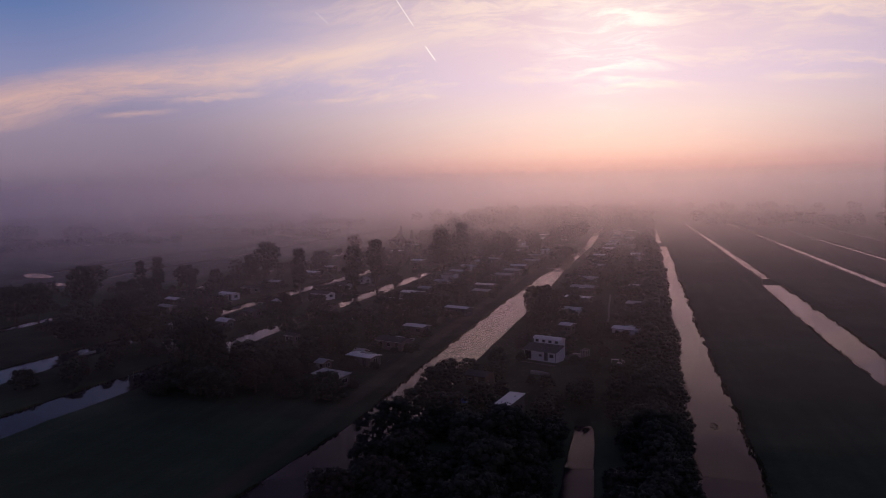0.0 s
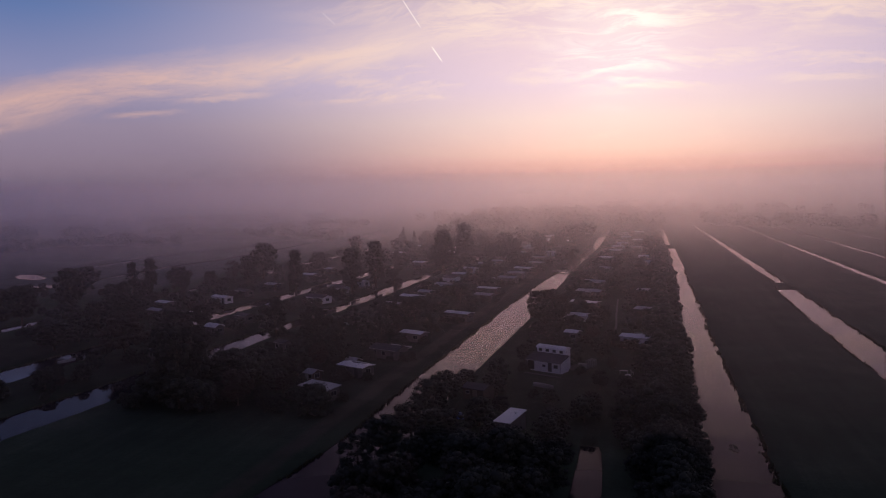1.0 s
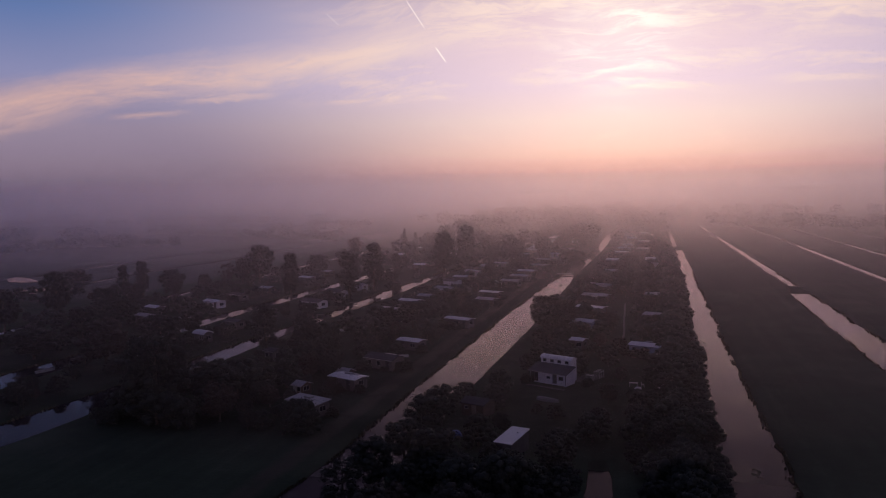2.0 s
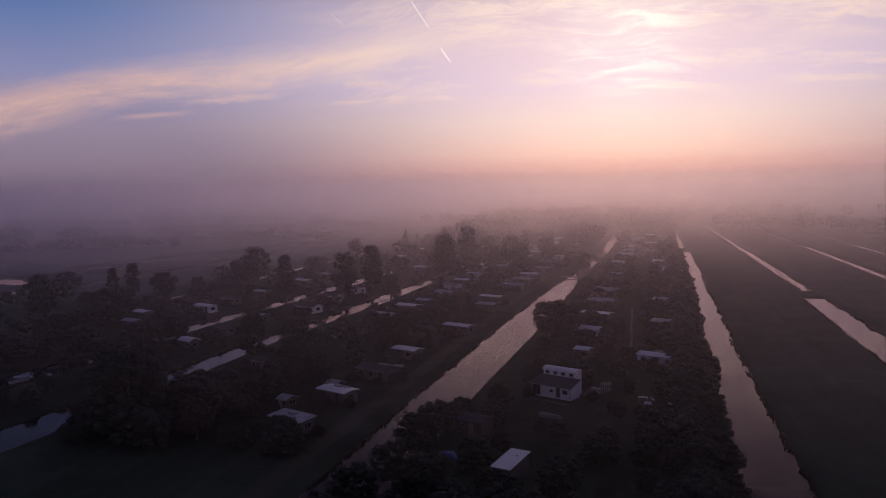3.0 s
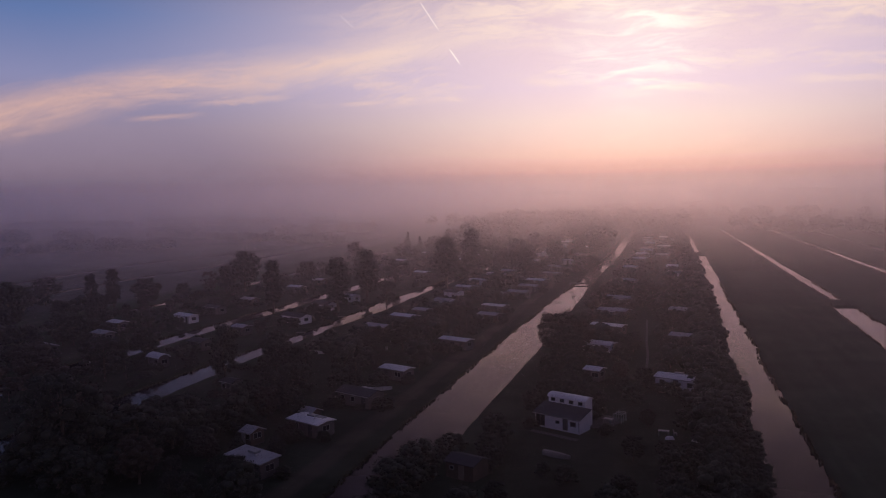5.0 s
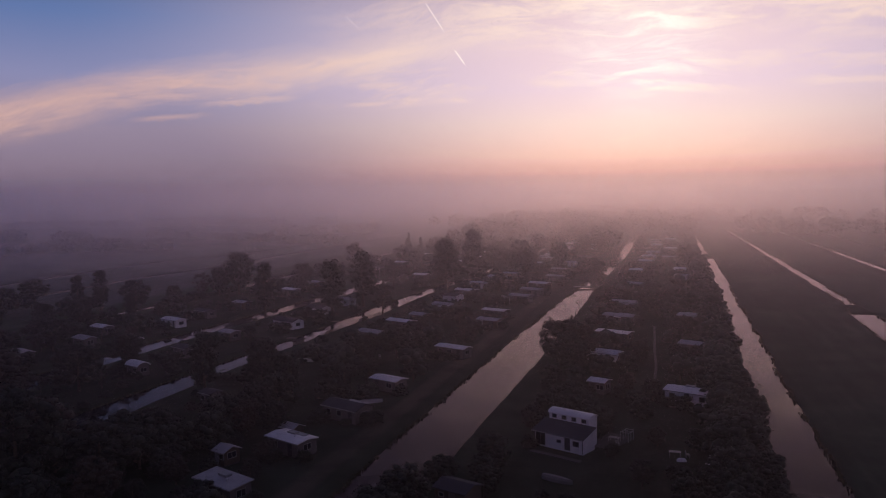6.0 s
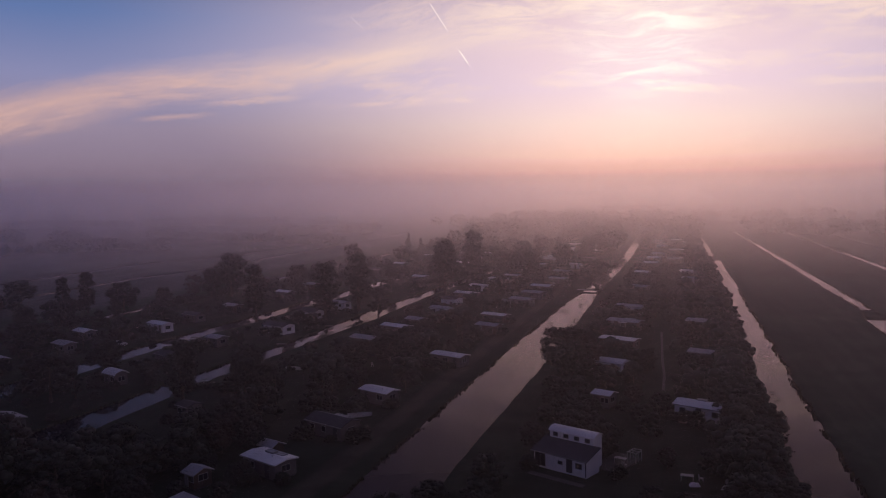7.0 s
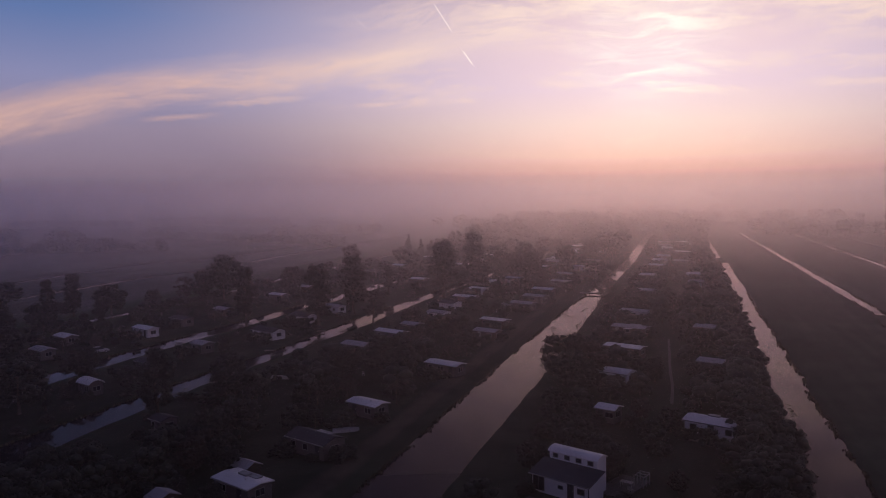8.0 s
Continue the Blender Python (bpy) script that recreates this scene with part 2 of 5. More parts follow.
def water_material():
    m, n, b, o = material("still_water")
    p = n.add("ShaderNodeNewGeometry").outputs["Position"]
    m.node_tree.nodes.remove(b)
    k = n.add("ShaderNodeBump")
    k.inputs["Strength"].default_value, k.inputs["Distance"].default_value = 0.0003, 0.05
    n.link(n.math("ADD", n.noise(p, 0.5, 3), n.math("MULTIPLY", n.noise(p, 2.2, 2), 0.3)), k.inputs["Height"])
    peat, gloss, fres, both = n.add("ShaderNodeBsdfDiffuse"), n.add("ShaderNodeBsdfGlossy"), n.add("ShaderNodeFresnel"), n.add("ShaderNodeMixShader")
    peat.inputs["Color"].default_value = (0.016, 0.015, 0.017, 1)
    gloss.inputs["Color"].default_value = (0.96, 0.80, 0.83, 1)
    n.put(gloss.inputs["Roughness"], n.step(n.noise(p, 0.09, 3), 0.35, 0.7, 0.012, 0.045))
    fres.inputs["IOR"].default_value = 1.12
    for node in (peat, gloss, fres):
        n.link(k.outputs[0], node.inputs["Normal"])
    n.link(fres.outputs[0], both.inputs[0])
    n.link(peat.outputs[0], both.inputs[1])
    n.link(gloss.outputs[0], both.inputs[2])
    n.link(both.outputs[0], o.inputs[0])
    return m


def haze_sheet_material(density, colour, top, thick):
    """Haze put on a flat sheet: adds tinted sky light, lets the rest through."""
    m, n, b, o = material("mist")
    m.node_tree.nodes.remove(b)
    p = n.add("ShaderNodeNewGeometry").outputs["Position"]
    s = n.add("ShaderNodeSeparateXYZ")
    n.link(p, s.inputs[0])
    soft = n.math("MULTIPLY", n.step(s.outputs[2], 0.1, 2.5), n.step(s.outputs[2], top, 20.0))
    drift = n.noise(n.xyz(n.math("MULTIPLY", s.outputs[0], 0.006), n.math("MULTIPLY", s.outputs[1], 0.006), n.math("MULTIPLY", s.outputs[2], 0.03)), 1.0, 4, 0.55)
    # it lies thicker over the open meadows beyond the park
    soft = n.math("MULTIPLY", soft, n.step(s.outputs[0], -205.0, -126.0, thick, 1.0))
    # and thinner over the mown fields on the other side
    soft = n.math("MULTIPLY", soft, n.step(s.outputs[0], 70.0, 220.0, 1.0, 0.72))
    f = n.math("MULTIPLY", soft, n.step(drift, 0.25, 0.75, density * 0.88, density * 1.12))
    clear, haze_lobe, veil = n.add("ShaderNodeBsdfTransparent"), n.add("ShaderNodeBsdfRefraction"), n.add("ShaderNodeMixShader")
    # a fixed tilted normal draws haze light from the low sky, tinted by side
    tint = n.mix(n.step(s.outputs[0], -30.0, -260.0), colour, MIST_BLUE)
    n.put(haze_lobe.inputs["Color"], n.mix(n.step(s.outputs[0], 60.0, 320.0), tint, MIST_DIM))
    haze_lobe.inputs["Roughness"].default_value = 0.85
    haze_lobe.inputs["IOR"].default_value = 1.4
    n.put(haze_lobe.inputs["Normal"], n.xyz(0.0, -math.cos(MIST_TILT), -math.sin(MIST_TILT)))
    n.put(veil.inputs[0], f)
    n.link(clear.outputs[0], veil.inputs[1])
    n.link(haze_lobe.outputs[0], veil.inputs[2])
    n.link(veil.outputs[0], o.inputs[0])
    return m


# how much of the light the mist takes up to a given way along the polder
# the nearest steps also stand in for lifted dark tones
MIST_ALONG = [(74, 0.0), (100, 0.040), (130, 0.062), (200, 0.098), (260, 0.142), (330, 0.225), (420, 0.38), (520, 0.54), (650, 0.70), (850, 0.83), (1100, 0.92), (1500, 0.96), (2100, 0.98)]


def haze_sheets():
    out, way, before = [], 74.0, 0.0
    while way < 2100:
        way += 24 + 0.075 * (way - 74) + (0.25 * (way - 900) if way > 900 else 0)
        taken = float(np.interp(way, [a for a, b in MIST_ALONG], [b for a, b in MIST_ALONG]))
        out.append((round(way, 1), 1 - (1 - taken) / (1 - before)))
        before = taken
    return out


HAZE_SHEETS = haze_sheets()
# haze tints set by hand: dimmer right, middle, near, bluer left
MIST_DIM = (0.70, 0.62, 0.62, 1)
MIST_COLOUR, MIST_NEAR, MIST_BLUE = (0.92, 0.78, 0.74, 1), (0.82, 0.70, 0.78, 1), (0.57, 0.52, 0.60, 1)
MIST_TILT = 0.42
M_GROUND, M_WATER = grass_ground(), water_material()
M_LEAF = foliage("broad_leaves", (0.026, 0.031, 0.026), (0.042, 0.047, 0.037), (0.056, 0.044, 0.036))
M_POPLAR = foliage("poplar_leaves", (0.026, 0.031, 0.026), (0.042, 0.047, 0.037))
M_NEEDLE = foliage("conifer_needles", (0.026, 0.033, 0.028), (0.040, 0.048, 0.039))
M_HEDGE = foliage("hedge_leaves", (0.026, 0.032, 0.026), (0.042, 0.049, 0.037))
M_REED = foliage("bank_reeds", (0.035, 0.040, 0.018), (0.085, 0.078, 0.040))
M_BARK = surface("bark", (0.045, 0.036, 0.028), (0.11, 0.09, 0.07), 3, 0.9, relief=0.6, depth=0.03)
M_WALL = [surface("white_cladding", (0.52, 0.52, 0.54), (0.72, 0.72, 0.73), 1, 0.55, grime=0.25),
          # cream darkened far down: the shade on the walls is put into the colour
          surface("shade_darkened_cladding", (0.075, 0.070, 0.068), (0.125, 0.118, 0.112), 1, 0.6, grime=0.25),
          surface("brown_planks", (0.048, 0.036, 0.027), (0.090, 0.068, 0.050), 1, 0.75, grime=0.3),
          surface("green_planks", (0.07, 0.10, 0.075), (0.12, 0.16, 0.12), 1, 0.7, grime=0.3)]
M_ROOF = [surface("pale_roof_sheet", (0.50, 0.49, 0.49), (0.70, 0.69, 0.68), 1, 0.42, grime=0.35),
          surface("grey_roof_felt", (0.22, 0.22, 0.225), (0.36, 0.35, 0.36), 1, 0.6, grime=0.4),
          surface("dark_roof_felt", (0.032, 0.032, 0.038), (0.060, 0.058, 0.064), 1, 0.92, grime=0.3),
          surface("red_brown_tiles", (0.060, 0.038, 0.031), (0.105, 0.062, 0.048), 2, 0.7, grime=0.35)]
M_FRAME = surface("white_window_frame", (0.17, 0.17, 0.17), (0.27, 0.27, 0.265), 2, 0.5, grime=0.1)
M_DARK = surface("dark_painted_wood", (0.03, 0.03, 0.035), (0.06, 0.055, 0.055), 2, 0.55, grime=0.1)
M_WOOD = surface("weathered_wood", (0.10, 0.085, 0.068), (0.21, 0.18, 0.15), 2, 0.85, relief=0.4)
M_PAVE = surface("grey_paving", (0.040, 0.040, 0.037), (0.075, 0.073, 0.068), 1.5, 0.85)
M_METAL = surface("galvanised_steel", (0.40, 0.41, 0.42), (0.58, 0.58, 0.59), 2, 0.35, metallic=0.8, grime=0.15)
M_BLUE = surface("blue_tarpaulin", (0.03, 0.06, 0.22), (0.06, 0.11, 0.34), 2, 0.5, grime=0.15)
M_TYRE = surface("tyre_rubber", (0.015, 0.015, 0.015), (0.03, 0.03, 0.03), 3, 0.8, grime=0.1)
M_PAINT = [surface("white_car_paint", (0.42, 0.42, 0.43), (0.52, 0.52, 0.52), 1, 0.25, grime=0.08),
           surface("dark_car_paint", (0.03, 0.035, 0.05), (0.05, 0.055, 0.07), 1, 0.25, grime=0.08)]


def glass():
    m, n, b, o = material("window_glass")
    b.inputs["Base Color"].default_value = (0.02, 0.022, 0.026, 1)
    b.inputs["Roughness"].default_value = 0.06
    b.inputs["IOR"].default_value = 1.5
    return m


M_GLASS = glass()

# ---------------------------------------------------------------- ground and water


def line(points):
    """A place across the plots as a function of the way along them."""
    ys, xs = [p[0] for p in points], [p[1] for p in points]
    return lambda y: float(np.interp(y, ys, xs))


# each waterway: left bank, right bank (way along, place across), stretches (from, to) that hold water
WATERWAYS = [
    ([(-200, -228.6), (400, -226.6), (424, -220.6), (443, -207), (560, -192), (900, -180)], [(-200, -225.4), (400, -223.4), (424, -217.4), (443, -204), (560, -189.4), (900, -178)], [(300, 640)]),
    ([(-200, -187), (300, -183), (345, -182), (386, -174), (510, -171), (900, -161)], [(-200, -184), (300, -180), (345, -179), (386, -171), (510, -168), (900, -158)], [(225, 700)]),
    ([(-200, -136), (205, -127.5), (240, -124.5), (270, -120), (300, -117.5), (360, -117), (480, -110)],
     [(-200, -132), (205, -123), (240, -120.5), (270, -116), (300, -113.5), (360, -113), (480, -106.5)], [(150, 480)]),
    ([(-200, -98), (60, -92), (131, -88.2), (160, -84.5), (210, -80.9), (262, -75.9), (300, -71.8), (350, -68.2), (480, -60)],
     [(-200, -86), (60, -80), (120, -77.8), (200, -75.2), (236, -72.5), (250, -70.5), (272, -69), (300, -65.6), (350, -62.5), (480, -56)], [(-200, 470)]),
    ([(-200, -78), (60, -63.5), (100, -60), (143, -55.2), (192, -51), (226, -47), (250, -46), (280, -44.6), (310, -41), (360, -37), (430, -30), (560, -22)],
     [(-200, -66), (60, -53), (100, -50), (130, -47), (190, -45.4), (215, -43.3), (240, -41), (260, -38.6), (310, -36.6), (360, -32), (430, -26), (560, -18)], [(-200, 540)]),
    ([(-200, -20), (40, -7), (75, -2.8), (107, 1.6), (147, 2.6), (182, 4.2), (224, 6.4), (248, 7.8), (300, 11.3), (328, 13.6), (345, 14.6), (400, 18.2), (460, 21.8), (592, 25), (900, 40)],
     [(-200, -4), (40, 4.5), (75, 8), (107, 11), (163, 13), (184, 14.3), (224, 16.3), (248, 17.1), (300, 18.7), (328, 18.9), (345, 20), (400, 23), (460, 26), (592, 29), (900, 44)], [(-200, 690)]),
    ([(-200, 34), (70, 36), (115, 36.3)], [(-200, 38), (70, 40.2), (106, 39), (115, 37.6)], [(20, 113)]),
    ([(-200, 50), (85, 52.4), (130, 53), (212, 55.8), (300, 58.8), (447, 63), (474, 64.2), (620, 67.6), (900, 74)],
     [(-200, 57.4), (85, 60.2), (130, 61.5), (162, 61.5), (187, 62.1), (228, 63.0), (300, 64.7), (447, 68), (474, 66.6), (620, 69.2), (900, 75.6)], [(-200, 451), (473, 690)]),
    ([(-200, 88.5), (140, 88.8), (185, 88.4), (281, 91.4), (296, 94), (394, 94.6), (620, 95.2), (900, 96)],
     [(-200, 96), (140, 95.8), (185, 96.5), (281, 97.6), (296, 97.5), (394, 97.2), (620, 97), (900, 97.6)], [(-200, 283), (297, 690)]),
    ([(-200, 129), (900, 129.3)], [(-200, 132.2), (300, 132), (900, 131.2)], [(-200, 680)]),
    ([(-200, 156.3), (900, 156.6)], [(-200, 158.6), (900, 158.2)], [(-200, 660)]),
    ([(-200, 187), (900, 187)], [(-200, 188.8), (900, 188.6)], [(-200, 640)]),
]
BANKS = [(line(a), line(b), wet) for a, b, wet in WATERWAYS]


def ragged(y, k):
    """How far a bank wanders: clods and bays of reed."""
    return (noise.noise((y * 0.22, k * 7.3, 0.0)) * 0.55 + noise.noise((y * 0.055, k * 3.1, 4.0)) * 0.7
            + math.floor(2.2 * noise.noise((y * 0.11, k * 5.7, 9.0))) * 0.22)


def bank(i, right, y):
    k = i * 2 + right
    w = (0.4, 0.4, 0.5, 0.45, 0.4, 0.3, 0.4, 0.8 if right else 0.4, 0.75, 0.45, 0.4, 0.4)[i]
    return BANKS[i][right](y) + w * (ragged(y, k) - 0.1 * (1 if right else -1))


def land_height(x, y):
    return 0.21 + 0.05 * noise.noise((x * 0.05, y * 0.05, 2.0)) + 0.03 * noise.noise((x * 0.4, y * 0.4, 5.0))


def wet_depth(i, y):
    """1 where waterway i holds water, 0 on its dams and past its ends."""
    return max(min(1.0, (y - a) / 0.8, (b - y) / 0.8) if a < y < b else 0.0 for a, b in BANKS[i][2])


def build_ground():
    ys = list(np.arange(-160, 40, 4.0)) + list(np.arange(40, 340, 1.0)) + list(np.arange(340, 700, 2.5)) + [700, 720, 760, 820, 900, 1000, 1150, 1400, 1800, 2400, 3200, 4500]
    ys = [-3000, -1000, -400] + ys
    verts, rows = [], []
    for y in ys:
        xs, zs = [-4500, -2600, -1500, -900, -600, -420, -320], [0.21] * 7
        yy = min(max(y, -200), 900)
        prev = -320.0
        for i in range(len(BANKS)):
            L, R = bank(i, 0, yy), bank(i, 1, yy)
            if R < L + 0.8:
                L, R = (L + R) / 2 - 0.4, (L + R) / 2 + 0.4
            for j in range(1, 7):
                x = prev + (L - 0.45 - prev) * j / 6
                xs.append(x)
                zs.append(land_height(x, y))
            w = wet_depth(i, y)
            for x, z in ((L + 0.25, -0.55), (R - 0.25, -0.55)):
                xs.append(x)
                zs.append(0.17 + (z - 0.17) * w)
            xs.append(R + 0.45)
            zs.append(land_height(R, y))
            prev = R + 0.45
        for x in (200, 215, 235, 260, 300, 380, 500, 700, 1100, 1700, 2600, 4500):
            xs.append(max(x, prev + 1))
            zs.append(land_height(x, y) if x < 800 else 0.21)
        rows.append(len(xs))
        verts += [(x, y, z) for x, z in zip(xs, zs)]
    w = rows[0]
    faces = [(r * w + c, r * w + c + 1, (r + 1) * w + c + 1, (r + 1) * w + c) for r in range(len(ys) - 1) for c in range(w - 1)]
    me = bpy.data.meshes.new("ground")
    me.from_pydata(verts, [], faces)
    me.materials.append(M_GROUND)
    me.shade_smooth()
    tagged(new("ground", me), "flat dark green polder grassland cut by straight ditches", "ground", kind="structure")


def build_water():
    for i, (a, b, wet) in enumerate(BANKS):
        for lo, hi in wet:
            ys = np.arange(lo - 0.5, hi + 0.5, 6.0)
            verts, faces = [], []
            for y in ys:
                y2 = float(min(max(y, -200), 900))
                verts += [(a(y2) - 1.6, float(y), 0.0), (b(y2) + 1.6, float(y), 0.0)]
            for k in range(len(ys) - 1):
                faces.append((2 * k, 2 * k + 1, 2 * k + 3, 2 * k + 2))
            me = bpy.data.meshes.new("water")
            me.from_pydata(verts, [], faces)
            me.materials.append(M_WATER)
            tagged(new("water", me), "still canal water mirroring the pink dawn sky", "water", kind="structure")


def pond(x, y, w, l, turn):
    """Rain water standing in a hollow of the meadow, with an uneven edge."""
    a = math.radians(turn)
    verts = []
    for k in range(40):
        q = k * math.tau / 40
        r = 1 + 0.35 * noise.noise((math.cos(q) * 1.7 + x, math.sin(q) * 1.7, 3.0))
        u, v = w * r * math.cos(q), l * r * math.sin(q)
        verts.append((x + u * math.cos(a) - v * math.sin(a), y + u * math.sin(a) + v * math.cos(a), 0.31))
    me = bpy.data.meshes.new("water")
    me.from_pydata(verts, [], [tuple(range(40))])
    me.materials.append(M_WATER)
    tagged(new("water", me), "shallow rain water standing in a meadow hollow", "water", kind="structure")


build_ground()
build_water()
pond(-221.0, 300.0, 14.0, 5.0, -38)
pond(-183.0, 269.5, 13.0, 4.0, 6)

# morning mist imitated by flat translucent sheets, one behind another across the polder
for way, density in HAZE_SHEETS:
    me = bpy.data.meshes.new("haze_sheet")
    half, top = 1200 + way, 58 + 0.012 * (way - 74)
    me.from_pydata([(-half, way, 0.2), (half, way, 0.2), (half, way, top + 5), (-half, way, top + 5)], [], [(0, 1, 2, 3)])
    me.materials.append(haze_sheet_material(density, MIST_NEAR if way < 350 else MIST_COLOUR, top, 2.4 if 200 < way < 400 else 1.0))
    tagged(new("mist", me), "flat translucent sheet standing in for pinkish morning mist", "mist", kind="structure")

# ---------------------------------------------------------------- mesh helpers


def mesh_of(name, bm, mat):
    me = bpy.data.meshes.new(name)
    bm.to_mesh(me)
    bm.free()
    for m in (mat if isinstance(mat, (list, tuple)) else [mat]):
        me.materials.append(m)
    return me


def part(name, data, mat, parent, label="", at=None):
    me = mesh_of(name, data, mat) if isinstance(data, bmesh.types.BMesh) else data
    ob = new(name, me)
    ob.parent = parent
    if at is not None:
        ob.matrix_basis = at
    if label:
        ob["label"] = label
    return ob


def box(bm, x0, x1, y0, y1, z0, z1, bevel=0.0):
    m = Matrix.Translation(((x0 + x1) / 2, (y0 + y1) / 2, (z0 + z1) / 2)) @ Matrix.Diagonal((x1 - x0, y1 - y0, z1 - z0, 1))
    g = bmesh.ops.create_cube(bm, size=1.0, matrix=m)
    if bevel:
        edges = list({e for v in g["verts"] for e in v.link_edges})
        bmesh.ops.bevel(bm, geom=edges, offset=bevel, segments=1, affect="EDGES")
    return bm


def boxed(*args, **kw):
    return box(bmesh.new(), *args, **kw)


def prism(profile, x0, x1):
    """A profile of (y, z) drawn along x."""
    bm = bmesh.new()
    a = [bm.verts.new((x0, y, z)) for y, z in profile]
    b = [bm.verts.new((x1, y, z)) for y, z in profile]
    k = len(profile)
    bm.faces.new(a[::-1])
    bm.faces.new(b)
    for i in range(k):
        bm.faces.new((a[i], a[(i + 1) % k], b[(i + 1) % k], b[i]))
    bmesh.ops.recalc_face_normals(bm, faces=bm.faces[:])
    return bm


def tube(bm, a, b, r0, r1, sides=6):
    a, b = Vector(a), Vector(b)
    d = b - a
    if d.length < 1e-4:
        return
    q = d.to_track_quat("Z", "Y").to_matrix().to_4x4()
    g = bmesh.ops.create_cone(bm, cap_ends=True, segments=sides, radius1=r0, radius2=r1, depth=d.length)
    bmesh.ops.transform(bm, matrix=Matrix.Translation((a + b) / 2) @ q, verts=g["verts"])


def empty(name, label, category, group=""):
    return tagged(new(name), label, category, group)


# ---------------------------------------------------------------- trees


ICO = bmesh.new()
bmesh.ops.create_icosphere(ICO, subdivisions=1, radius=1.0)
ICO_V = np.array([v.co[:] for v in ICO.verts])
ICO_F = np.array([[v.index for v in f.verts] for f in ICO.faces])
ICO.free()


def leaf_mesh(name, centres, radii, count, size, rng, mat, squash=0.8, core=0.72, loose=0.62):
    """Clumps of foliage: an uneven dark heart of twigs and leaves, and round it small leaves turned at random."""
    centres, radii = np.array(centres), np.array(radii)
    total = len(centres) * count
    c = np.repeat(centres, count, axis=0)
    r = np.repeat(radii, count)[:, None]
    d = rng.normal(size=(total, 3))
    d /= np.linalg.norm(d, axis=1)[:, None]
    p = c + d * r * (1.12 - loose * rng.random((total, 1))) * np.array([1, 1, squash])
    a = rng.normal(size=(total, 3))
    a /= np.linalg.norm(a, axis=1)[:, None]
    b = np.cross(a, d + 0.3 * rng.normal(size=(total, 3)))
    b /= np.linalg.norm(b, axis=1)[:, None] + 1e-9
    s = size * (0.6 + 0.8 * rng.random((total, 1)))
    v = [np.stack([p - a * s, p + a * s, p + b * s * 1.3], axis=1).reshape(-1, 3)]
    f = [np.arange(total * 3).reshape(-1, 3)]
    if core:
        off = total * 3
        for q, k in zip(centres, radii):
            lumps = 0.75 + 0.5 * rng.random((len(ICO_V), 1))
            v.append(q + ICO_V * lumps * k * core * np.array([1, 1, squash]))
            f.append(ICO_F + off)
            off += len(ICO_V)
    v, f = np.concatenate(v), np.concatenate(f)
    me = bpy.data.meshes.new(name)
    me.vertices.add(len(v))
    me.vertices.foreach_set("co", v.astype(np.float32).ravel())
    me.loops.add(len(f) * 3)
    me.loops.foreach_set("vertex_index", f.astype(np.int32).ravel())
    me.polygons.add(len(f))
    me.polygons.foreach_set("loop_start", np.arange(0, len(f) * 3, 3, dtype=np.int32))
    me.update(calc_edges=True)
    me.materials.append(mat)
    return me


def trunk_mesh(rng, h, r, bole, spread, limbs):
    bm = bmesh.new()
    lean = rng.normal(size=2) * 0.03 * h
    pts = [Vector((lean[0] * k * k, lean[1] * k * k, h * k)) for k in (0, 0.06, 0.3, 0.6, 0.9)]
    rad = [r * 1.5, r, r * 0.8, r * 0.5, r * 0.12]
    for k in range(4):
        tube(bm, pts[k], pts[k + 1], rad[k], rad[k + 1], 7)
    for k in range(limbs):
        z = bole + (0.85 * h - bole) * (k + rng.random()) / limbs
        a = rng.random() * 6.283
        reach = spread * (0.55 + 0.3 * rng.random()) * (1 - 0.45 * (z / h))
        s = Vector((lean[0] * (z / h) ** 2, lean[1] * (z / h) ** 2, z))
        m = s + Vector((math.cos(a) * reach * 0.5, math.sin(a) * reach * 0.5, reach * 0.3))
        e = s + Vector((math.cos(a) * reach, math.sin(a) * reach, reach * 0.75))
        tube(bm, s, m, r * 0.38, r * 0.25, 5)
        tube(bm, m, e, r * 0.25, r * 0.05, 5)
    return mesh_of("trunk", bm, M_BARK)


